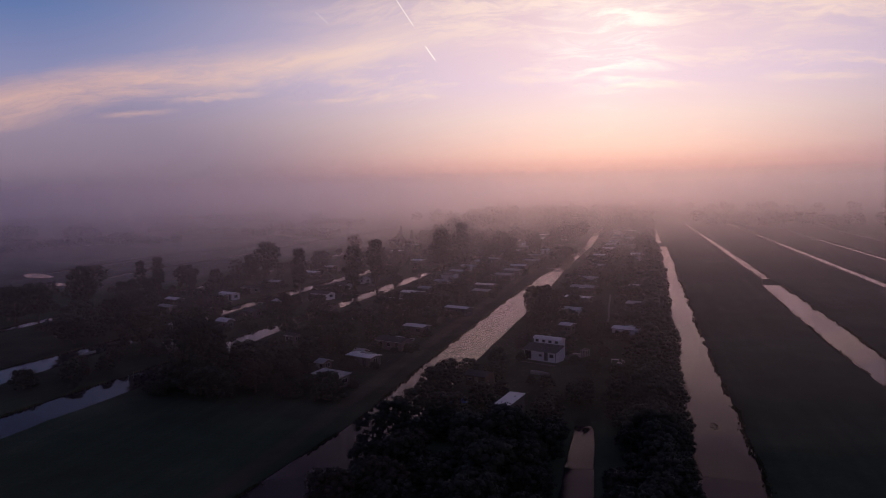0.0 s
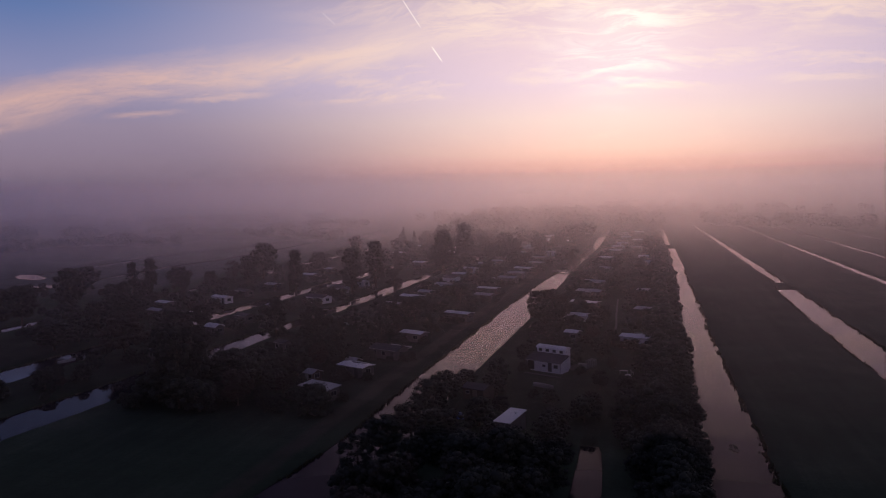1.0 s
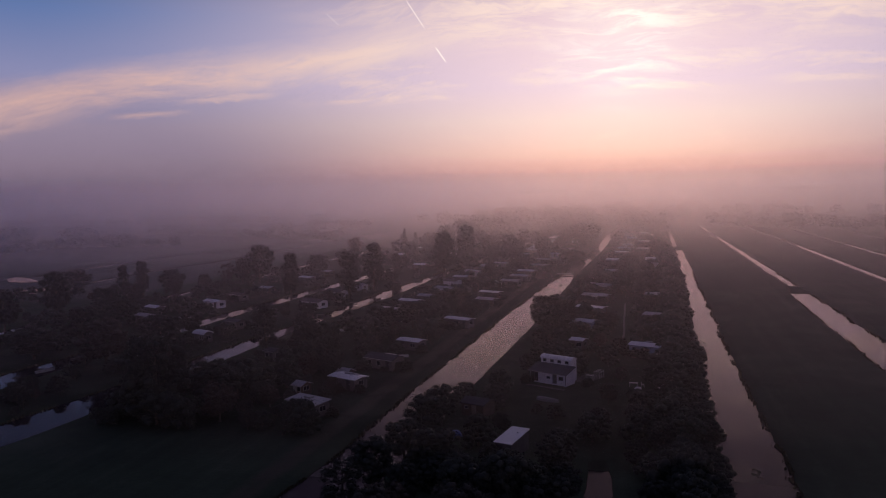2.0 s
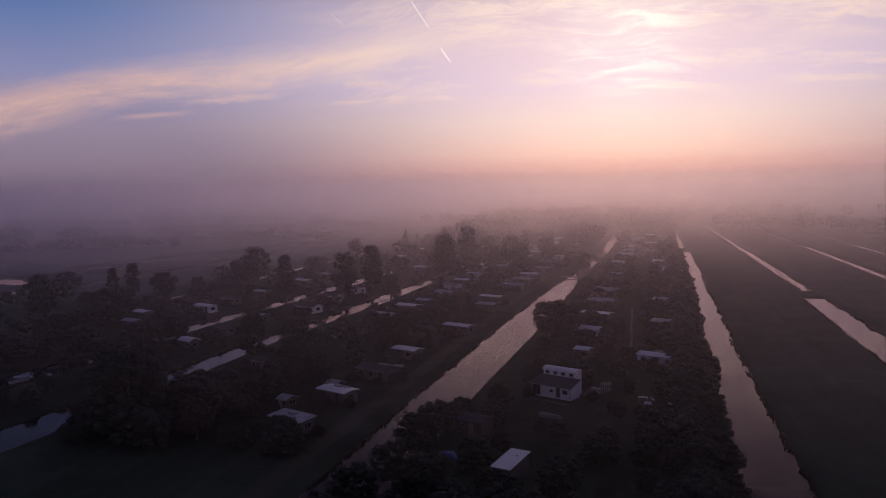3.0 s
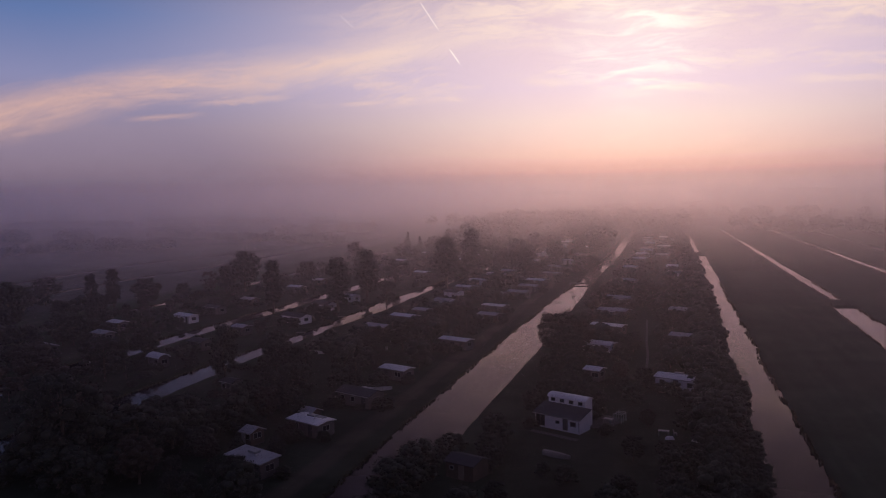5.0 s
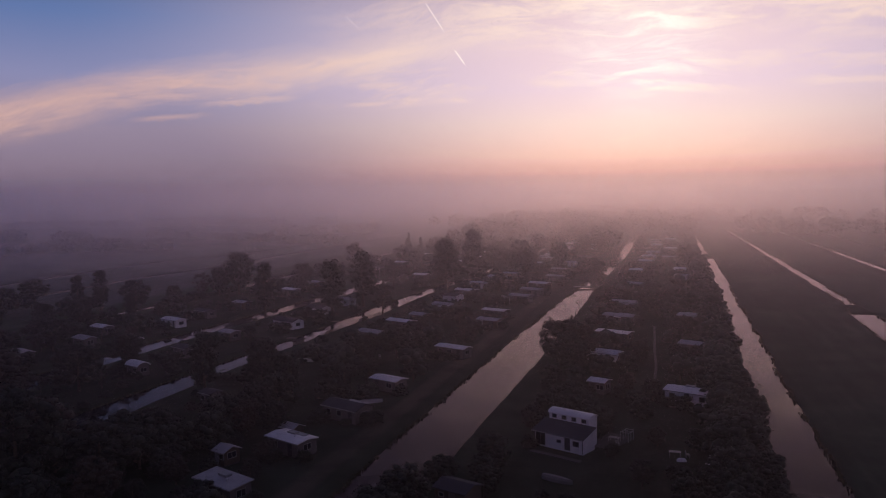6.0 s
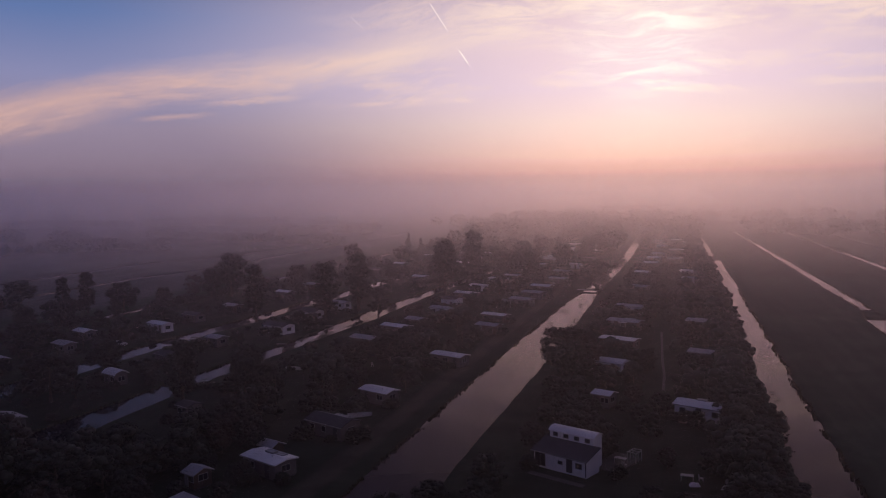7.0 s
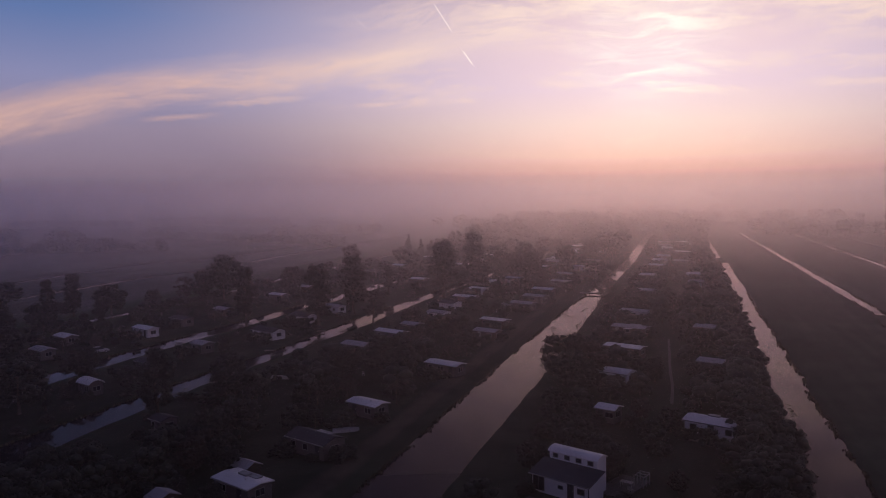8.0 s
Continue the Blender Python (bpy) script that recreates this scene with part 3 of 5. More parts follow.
def crown_points(rng, kind, h, w, n, fat):
    """Centres and radii of the clumps of a crown of height h and width w."""
    out, rad = [], []
    for k in range(n):
        a = rng.random() * 6.283
        if kind == "poplar":
            t = rng.random() ** 0.9
            env = w / 2 * (math.sin(math.pi * min(1, 0.20 + 0.74 * t)) ** 0.6)
            q = env * (0.15 + 0.78 * rng.random() ** 0.6)
            z = h * (0.24 + 0.72 * t)
            rr = w * (0.11 + 0.07 * rng.random())
        elif kind == "conifer":
            t = rng.random() ** 0.8
            env = w / 2 * (1 - t) ** 0.85
            q = env * (0.35 + 0.65 * rng.random())
            z = h * (0.08 + 0.90 * t) - 0.1 * q
            rr = w * (0.10 + 0.08 * (1 - t))
        elif kind == "shrub":
            t = rng.random()
            env = w / 2 * math.sqrt(max(0, 1 - (t * 0.95) ** 2.2))
            q = env * math.sqrt(rng.random())
            z = h * (0.10 + 0.78 * t)
            rr = min(w, h) * (0.13 + 0.08 * rng.random())
        elif kind == "airy":
            t = rng.random()
            env = w / 2 * math.sin(math.pi * (0.10 + 0.80 * t)) ** 0.8
            q = env * (0.4 + 0.75 * rng.random())
            z = h * (0.22 + 0.75 * t)
            rr = w * (0.07 + 0.06 * rng.random())
        else:
            t = rng.random()
            env = w / 2 * math.sin(math.pi * (0.13 + 0.74 * t)) ** 0.7
            q = env * (0.2 + 0.75 * rng.random() ** 0.6)
            z = h * (0.24 + 0.70 * t)
            rr = w * (0.09 + 0.06 * rng.random())
        rr *= fat
        lump = 1 + 0.22 * noise.noise((math.cos(a) * 1.3 + h, math.sin(a) * 1.3, z * 2.2 / h))
        out.append((math.cos(a) * q * lump, math.sin(a) * q * lump, z))
        rad.append(rr)
    return out, rad


KINDS = {
    "poplar": ("poplar", "tall egg-shaped poplar, dark against the mist", M_POPLAR),
    "conifer": ("conifer", "slender dark conifer with a pointed top", M_NEEDLE),
    "round": ("tree", "broad round-crowned tree in dark summer leaf", M_LEAF),
    "airy": ("tree", "loose open-crowned tree on the canal bank", M_LEAF),
    "shrub": ("shrub", "dense dark garden shrub on a grassy plot", M_HEDGE),
}
STOCK = {}


def stock(kind, far, variant):
    """The meshes of one tree, 10 m high and as wide as its kind, made once."""
    key = (kind, far, variant)
    if key in STOCK:
        return STOCK[key]
    rng = np.random.default_rng(abs(hash((len(kind), ord(kind[0]), int(far), variant))) % 99991)
    w = {"poplar": 4.4, "conifer": 3.6, "round": 9.0, "airy": 5.6, "shrub": 11.0}[kind]
    clumps, leaves, size = ((104, 56, 0.16), (54, 28, 0.26), (34, 7, 0.28))[far]
    if kind in ("poplar", "conifer"):
        size *= 0.8
    if kind == "airy":
        clumps, leaves = clumps // 2, int(leaves * 1.5)
    if kind == "shrub":
        clumps, leaves, size = ((60, 52, 0.22), (34, 26, 0.36), (24, 7, 0.38))[far]
    c, r = crown_points(rng, kind, 10.0, w, clumps, (1.0, 1.15, 1.3)[far] if kind != "airy" else 1.1)
    crown = leaf_mesh("crown", c, r, leaves, size, rng, KINDS[kind][2], core=0.45 if kind == "airy" else (0.60, 0.72, 0.92)[far], loose=(0.66, 0.55, 0.35)[far])
    trunk = trunk_mesh(rng, 9.0 if kind != "shrub" else 6.0, 0.26 if kind != "shrub" else 0.3, 2.0 if kind != "shrub" else 0.6, w * 0.5, (9, 5, 2)[far])
    STOCK[key] = (trunk, crown, w)
    return STOCK[key]


def tree_pose(x, y, h, w, base):
    s = w / base
    return Matrix.Translation((x, y, land_height(x, y) - 0.08)) @ Matrix.Rotation(x * 1.7 + y, 4, "Z") @ Matrix.Diagonal((s, s, h / 10.0, 1))


def tree(kind, x, y, h, w, far=False, label="", group=""):
    trunk, crown, base = stock(kind, far, int(abs(x * 7.13 + y * 3.7)) % 4)
    name, text, _ = KINDS[kind]
    ob = empty(name, label or text, name if name != "poplar" else "tree", group)
    part("trunk", trunk, None, ob)
    part("crown", crown, None, ob)
    ob.matrix_world = tree_pose(x, y, h, w, base)
    return ob


def joined(name, plants, label, category):
    """Many plants too far off to count, in one mesh."""
    verts, loops, totals, mats, off, slots = [], [], [], [], 0, []
    for kind, x, y, h, w in plants:
        trunk, crown, base = stock(kind, 2, int(abs(x * 7.13 + y * 3.7)) % 4)
        m = np.array(tree_pose(x, y, h, w, base))
        for me in (trunk, crown):
            v = np.empty(len(me.vertices) * 3, np.float32)
            me.vertices.foreach_get("co", v)
            l = np.empty(len(me.loops), np.int32)
            me.loops.foreach_get("vertex_index", l)
            t = np.empty(len(me.polygons), np.int32)
            me.polygons.foreach_get("loop_total", t)
            mat = me.materials[0]
            if mat not in slots:
                slots.append(mat)
            verts.append(v.reshape(-1, 3) @ m[:3, :3].T + m[:3, 3])
            loops.append(l + off)
            totals.append(t)
            mats.append(np.full(len(t), slots.index(mat), np.int32))
            off += len(me.vertices)
    v, l, t = np.concatenate(verts).astype(np.float32), np.concatenate(loops), np.concatenate(totals)
    me = bpy.data.meshes.new(name)
    me.vertices.add(len(v))
    me.vertices.foreach_set("co", v.ravel())
    me.loops.add(len(l))
    me.loops.foreach_set("vertex_index", l.astype(np.int32))
    me.polygons.add(len(t))
    me.polygons.foreach_set("loop_start", np.concatenate([[0], np.cumsum(t)[:-1]]).astype(np.int32))
    for mat in slots:
        me.materials.append(mat)
    me.polygons.foreach_set("material_index", np.concatenate(mats))
    me.update(calc_edges=True)
    tagged(new(name, me), label, category, kind="stuff")

# ---------------------------------------------------------------- chalets
PIECES = {}
TURN = -24.0            # all plots lie askew to the canals by this angle


def window_meshes(w, h):
    if (w, h) not in PIECES:
        bm = bmesh.new()
        t = 0.07
        box(bm, -w / 2, w / 2, -0.05, 0.02, -h / 2, -h / 2 + t)
        box(bm, -w / 2, w / 2, -0.05, 0.02, h / 2 - t, h / 2)
        box(bm, -w / 2, -w / 2 + t, -0.05, 0.02, -h / 2 + t, h / 2 - t)
        box(bm, w / 2 - t, w / 2, -0.05, 0.02, -h / 2 + t, h / 2 - t)
        if w > 1.3:
            box(bm, -t / 2, t / 2, -0.048, 0.018, -h / 2 + t, h / 2 - t)
        PIECES[w, h] = (mesh_of("window", bm, M_FRAME), mesh_of("pane", boxed(-w / 2 + t, w / 2 - t, -0.02, -0.008, -h / 2 + t, h / 2 - t), M_GLASS))
    return PIECES[w, h]


def add_window(ob, x, y, z, w, h, back=False):
    frame_me, pane_me = window_meshes(w, h)
    f = part("window", frame_me, None, ob, at=pose(x, y, z, 0, 0, 180 if back else 0))
    part("pane", pane_me, None, f)


def add_door(ob, x, y, z0, mat, h=2.0):
    key = ("door", mat.name, h)
    if key not in PIECES:
        PIECES[key] = (mesh_of("door", boxed(-0.43, 0.43, -0.06, 0.01, 0, h, bevel=0.015), mat), mesh_of("handle", boxed(0.28, 0.36, -0.11, -0.06, h * 0.5, h * 0.5 + 0.12, bevel=0.01), M_METAL))
    d = part("door", PIECES[key][0], None, ob, at=pose(x, y, z0))
    part("handle", PIECES[key][1], None, d)


def roof_profile(W, eave, rise, kind, over=0.25, thick=0.13):
    a = W / 2 + over
    if kind == "barrel":
        top = [(-a + 2 * a * k / 10, eave + rise * math.sin(math.pi * k / 10) ** 0.6) for k in range(11)]
    elif kind == "mono":
        top = [(-a, eave), (a, eave + rise)]
    else:
        top = [(-a, eave), (0, eave + rise), (a, eave)]
    return top + [(y, z - thick) for y, z in reversed(top)]


def chalet(x, y, L, W=3.7, eave=2.35, rise=0.45, roof="gable", wall=0, top=0, turn=TURN, label="", extra="", name="chalet", category="chalet", group="holiday chalets"):
    rng = random.Random(int(x * 31 + y * 17))
    L *= 0.88
    walls = ["white-clad", "shade-darkened cream-clad", "brown timber", "green timber"][wall]
    roofs = ["pale sheet roof", "grey felt roof", "dark felt roof", "red-brown tiled roof"][top]
    ob = empty(name, label or f"single-storey {walls} holiday chalet with a {roofs}", category, group)
    ob.matrix_world = pose(x, y, land_height(x, y) - 0.05, 0, 0, turn)
    e = eave - 0.1
    if roof == "gable":
        prof = [(-W / 2, 0.25), (W / 2, 0.25), (W / 2, e), (0, e + rise), (-W / 2, e)]
    elif roof == "mono":
        prof = [(-W / 2, 0.25), (W / 2, 0.25), (W / 2, e + rise), (-W / 2, e)]
    else:
        prof = [(-W / 2, 0.25), (W / 2, 0.25), (W / 2, e)] + [(W / 2 - W * k / 8, e + (rise - 0.12) * math.sin(math.pi * k / 8) ** 0.6) for k in range(1, 8)] + [(-W / 2, e)]
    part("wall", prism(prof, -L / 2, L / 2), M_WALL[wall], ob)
    part("plinth", boxed(-L / 2 + 0.1, L / 2 - 0.1, -W / 2 + 0.1, W / 2 - 0.1, -0.15, 0.26), M_DARK, ob, "dark open plinth")
    part("roof", prism(roof_profile(W, eave, rise, roof), -L / 2 - 0.3, L / 2 + 0.3), M_ROOF[top], ob)
    part("gutter", boxed(-L / 2 - 0.3, L / 2 + 0.3, -W / 2 - 0.36, -W / 2 - 0.26, eave - 0.17, eave - 0.03), M_FRAME, ob)
    k = max(2, int(L / 2.3))
    door_at = rng.randrange(k)
    for i in range(k):
        u = -L / 2 + L * (i + 0.5) / k
        if i == door_at:
            add_door(ob, u, -W / 2, 0.27, M_DARK if wall < 2 else M_FRAME)
        else:
            add_window(ob, u, -W / 2, 1.45, rng.choice((1.0, 1.4)), 0.9)
        if i != k - 1 - door_at:
            add_window(ob, u, W / 2, 1.45, 1.0, 0.9, True)
    add_end = part("window", window_meshes(1.4, 0.9)[0], None, ob, at=pose(L / 2, 0, 1.45, 0, 0, 90))
    part("pane", window_meshes(1.4, 0.9)[1], None, add_end)
    if "vent" in extra:
        bm = bmesh.new()
        tube(bm, (0, 0, 0), (0, 0, 0.28), 0.09, 0.09, 8)
        tube(bm, (0, 0, 0.28), (0, 0, 0.36), 0.17, 0.10, 8)
        z = eave + rise * (0.55 if roof != "barrel" else 0.85)
        part("vent", bm, M_METAL, ob, at=pose(L * 0.18, -W * 0.12, z - 0.08))
    if "skylight" in extra:
        part("skylight", boxed(-1.4, 1.4, -0.5, 0.5, 0, 0.14, bevel=0.03), M_FRAME, ob, "raised pale rooflight", at=pose(L * 0.08, W * 0.30, eave + rise * 0.45))
    if "box" in extra:
        part("roof_box", boxed(-0.8, 0.8, -0.45, 0.45, 0, 0.3, bevel=0.03), M_FRAME, ob, at=pose(-L * 0.05, W * 0.18, eave + rise * 0.62))
    if "porch" in extra:
        part("porch_roof", boxed(-1.0, 1.0, -0.9, 0, 2.12, 2.2), M_ROOF[0], ob, "flat pale canopy over the door", at=pose(L * 0.05, -W / 2 - 0.1, 0))
        for u in (-0.92, 0.92):
            part("post", boxed(u - 0.04, u + 0.04, -0.86, -0.78, -0.1, 2.12), M_FRAME, ob, at=pose(L * 0.05, -W / 2 - 0.1, 0))
    if "deck" in extra:
        part("deck", boxed(-L * 0.3, L * 0.3, -2.2, 0, 0.1, 0.22), M_WOOD, ob, "weathered plank terrace", at=pose(0, -W / 2 - 0.05, 0))
    CHALETS.append((x, y, L))
    return ob


CHALETS = []


def long_house():
    """A caravan with a raised barrel roof behind a long low lean-to."""
    ob = empty("summer_house", "white house, caravan behind a long lean-to with dark roof", "house")
    ob.matrix_world = pose(26.35, 152.2, land_height(27, 152) + 0.12, 0, 0, -26)
    L, D = 7.8, 3.1
    part("wall", prism([(0, -0.3), (D, -0.3), (D, 2.80), (0, 2.0)], -L / 2, L / 2), M_WALL[0], ob, "white front wall of the lean-to")
    part("roof", prism([(-0.35, 1.98), (D, 2.93), (D, 3.05), (-0.35, 2.10)], -L / 2 - 0.25, L / 2 + 0.25), M_ROOF[2], ob, "dark felt lean-to roof")
    W, C = 2.1, 6.5
    y0 = D + 0.03
    arc = [(y0 + W * k / 10, 3.90 + 0.42 * math.sin(math.pi * k / 10) ** 0.6) for k in range(11)]
    part("upper_wall", prism([(y0, -0.3), (y0 + W, -0.3), (y0 + W, 3.90)] + arc[9:0:-1] + [(y0, 3.90)], -C / 2 - 0.2, C / 2 - 0.2), M_WALL[0], ob, "white caravan wall rising over the lean-to")
    over = [(y0 - 0.14 + (W + 0.28) * k / 10, 3.95 + 0.46 * math.sin(math.pi * k / 10) ** 0.6) for k in range(11)]
    part("upper_roof", prism(over + [(y, z - 0.07) for y, z in reversed(over)], -C / 2 - 0.38, C / 2 - 0.02), M_ROOF[0], ob, "pale curved caravan roof")
    for u in (-2.6, -1.0, 0.6, 2.2):
        add_window(ob, u, y0, 3.50, 0.80, 0.60)
    key = mesh_of("glazed_door", boxed(-0.72, 0.72, -0.06, 0.0, 0, 1.75, bevel=0.02), M_GLASS)
    g = part("glazed_door", key, None, ob, "dark double glazed door", at=pose(-2.9, 0, 0.12))
    for u in (-0.75, 0.0, 0.75):
        part("mullion", boxed(u - 0.04, u + 0.04, -0.09, -0.03, 0, 1.78), M_DARK, g)
    add_window(ob, 0.1, 0, 1.1, 0.75, 0.5)
    add_door(ob, 1.45, 0, 0.12, M_DARK, 1.8)
    add_window(ob, 2.8, 0, 1.2, 1.0, 0.75)
    for u in (-L / 2 + 0.06, L / 2 - 0.06):
        part("downpipe", boxed(u - 0.04, u + 0.04, -0.12, -0.04, 0.05, 1.95), M_DARK, ob)
    part("gutter", boxed(-L / 2 - 0.25, L / 2 + 0.25, -0.46, -0.36, 1.95, 2.06), M_FRAME, ob)
    CHALETS.append((27.8, 153.8, 9.5))


def cabin():
    ob = empty("garden_cabin", "small cabin with white single-pitch roof among trees", "cabin")
    ob.matrix_world = pose(25.4, 113.7, land_height(26, 113) - 0.05, 0, 0, -18)
    w, l = 2.5, 5.4
    bm = prism([(-l / 2, 0.05), (l / 2, 0.05), (l / 2, 2.75), (-l / 2, 2.25)], -w / 2, w / 2)
    part("wall", bm, M_WALL[1], ob)
    part("roof", prism([(-l / 2 - 0.2, 2.26), (l / 2 + 0.2, 2.82), (l / 2 + 0.2, 2.92), (-l / 2 - 0.2, 2.36)], -w / 2 - 0.15, w / 2 + 0.15), M_ROOF[0], ob, "white sheet roof")
    bm = bmesh.new()
    tube(bm, (0, 0, 0), (0, 0, 0.2), 0.14, 0.14, 8)
    tube(bm, (0, 0, 0.2), (0, 0, 0.3), 0.24, 0.16, 8)
    part("vent", bm, M_METAL, ob, "round roof vent", at=pose(0.45, 1.0, 2.62))
    add_door(ob, -0.4, -l / 2, 0.1, M_DARK, 1.9)
    add_window(ob, 0.65, -l / 2, 1.4, 0.75, 0.55)
    CHALETS.append((26, 113.6, 5))


long_house()
cabin()
# plots beside the wide canal, right bank
chalet(30.0, 183.6, 3.3, 2.7, roof="gable", wall=1, top=0)
chalet(29.3, 208.2, 7.8, 3.2, roof="barrel", wall=0, top=0, extra="porch")
chalet(30.4, 231.6, 9.0, 3.3, roof="gable", rise=0.3, wall=2, top=0)
chalet(30.8, 255.4, 9.2, 3.6, roof="gable", wall=2, top=1, extra="porch skylight")
chalet(31.3, 280.6, 8.4, 3.4, wall=0, top=1)
chalet(32.4, 326.0, 8.2, 3.4, wall=1, top=1)
chalet(33.2, 372.0, 6.0, wall=1, top=0)
chalet(36.4, 410.5, 7.0, wall=2, top=0)
chalet(45.1, 179.4, 8.6, 3.6, wall=0, top=0, extra="box deck")
chalet(47.6, 220.0, 6.0, 3.6, wall=1, top=1)
chalet(48.2, 258.5, 5.2, 3.4, wall=1, top=1, extra="skylight")
chalet(50.0, 352.0, 5.2, 3.4, wall=0, top=1)
chalet(50.4, 377.0, 5.6, 3.4, wall=0, top=0)
# plots on the other bank of the wide canal
chalet(-9.8, 144.0, 7.3, 3.4, roof="gable", rise=0.25, wall=1, top=0, extra="vent box skylight")
chalet(-10.6, 127.2, 7.8, 3.0, roof="mono", rise=0.3, wall=1, top=1, extra="vent box")
chalet(-8.0, 160.5, 8.3, 3.9, roof="gable", rise=0.75, wall=1, top=2, extra="skylight", label="grey chalet with dark blue-grey roof and pale rooflight")
chalet(-7.3, 178.6, 6.8, 3.1, roof="gable", rise=0.35, wall=1, top=0, extra="vent")
chalet(-2.7, 208.6, 8.4, 3.1, roof="gable", rise=0.35, wall=1, top=0)
chalet(-2.0, 244.6, 6.7, 3.1, wall=2, top=1)
chalet(-3.5, 260.6, 8.1, 3.1, rise=0.3, wall=2, top=0)
chalet(-1.3, 290.8, 8.1, 3.1, wall=1, top=1)
chalet(0.0, 306.6, 8.2, 3.5, wall=1, top=1)
chalet(0.2, 323.8, 8.2, 3.5, wall=2, top=0)
chalet(-21.5, 302.4, 8.9, 3.2, wall=1, top=0)
chalet(-21.4, 270.2, 6.4, 3.4, wall=0, top=1)
chalet(-21.6, 283.5, 5.9, 4.1, eave=3.2, rise=0.5, wall=0, top=2, label="taller white chalet with windows below a dark roof")
chalet(-24.6, 239.6, 8.7, 3.2, wall=1, top=0)
chalet(-26.8, 223.6, 7.6, 3.4, wall=1, top=1)
chalet(-22.8, 250.6, 5.4, 3.1, wall=1, top=1)
chalet(-34.5, 164.0, 3.3, 2.6, wall=1, top=2, name="garden_shed", category="shed", group="sheds", label="small grey shed with dark roof by the canal")
chalet(-16.4, 138.0, 2.4, 2.5, eave=2.1, rise=0.6, wall=2, top=1, name="garden_shed", category="shed", group="sheds", label="small square shed with a grey pitched roof")
# plots between the narrower canals
chalet(-55.2, 236.0, 8.8, 3.9, rise=0.7, wall=0, top=2)
chalet(-56.6, 258.6, 7.4, 4.0, rise=0.8, wall=0, top=2)
chalet(-55.4, 276.8, 7.6, 3.2, wall=0, top=1)
chalet(-62.2, 218.0, 5.0, 3.1, wall=1, top=1)
chalet(-61.6, 181.0, 4.8, 2.5, roof="barrel", rise=0.7, wall=1, top=0, name="caravan", category="caravan", label="old white caravan with rounded roof under trees")
chalet(-72.0, 175.0, 4.7, 3.1, wall=1, top=1)
chalet(-62.5, 199.0, 5.5, 3.1, wall=1, top=2)
chalet(-58.5, 152.0, 5.5, 3.1, wall=1, top=1)
chalet(-88.4, 233.4, 8.1, 3.2, wall=0, top=0)
chalet(-88.4, 249.2, 7.2, 3.2, wall=1, top=2)
chalet(-86.0, 266.5, 5.9, 3.2, wall=2, top=1)
chalet(-84.4, 298.0, 6.9, 3.1, wall=1, top=0)
chalet(-94.0, 205.0, 6.4, 3.1, wall=1, top=1)
chalet(-96.5, 188.0, 6.4, 3.1, wall=1, top=1)
chalet(-101.0, 220.0, 6.4, 3.1, wall=1, top=0)
# the park goes on in the same rows until the mist hides it
grid_rng = random.Random(11)
L_MAIN, R_MAIN, R_C2, L_C3, R_C3 = BANKS[5][0], BANKS[5][1], BANKS[4][1], BANKS[3][0], BANKS[3][1]
L_RIGHT = BANKS[7][0]
for edge, off, y0, y1 in ((L_MAIN, -13.5, 345, 610), (R_MAIN, 12.5, 432, 600), (L_RIGHT, -14.0, 400, 600), (R_C2, 15.0, 322, 560), (L_MAIN, -32.0, 352, 600), (R_C3, 10.0, 318, 460), (L_C3, -13.0, 318, 450)):
    y = y0 + grid_rng.uniform(0, 6)
    while y < y1:
        if grid_rng.random() < 0.22:
            y += grid_rng.uniform(19, 34)
            continue
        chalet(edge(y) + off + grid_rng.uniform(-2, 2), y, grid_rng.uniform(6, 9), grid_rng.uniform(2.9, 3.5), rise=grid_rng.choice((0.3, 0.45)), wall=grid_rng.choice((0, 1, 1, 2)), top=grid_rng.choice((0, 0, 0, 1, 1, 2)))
        y += grid_rng.uniform(19, 34)

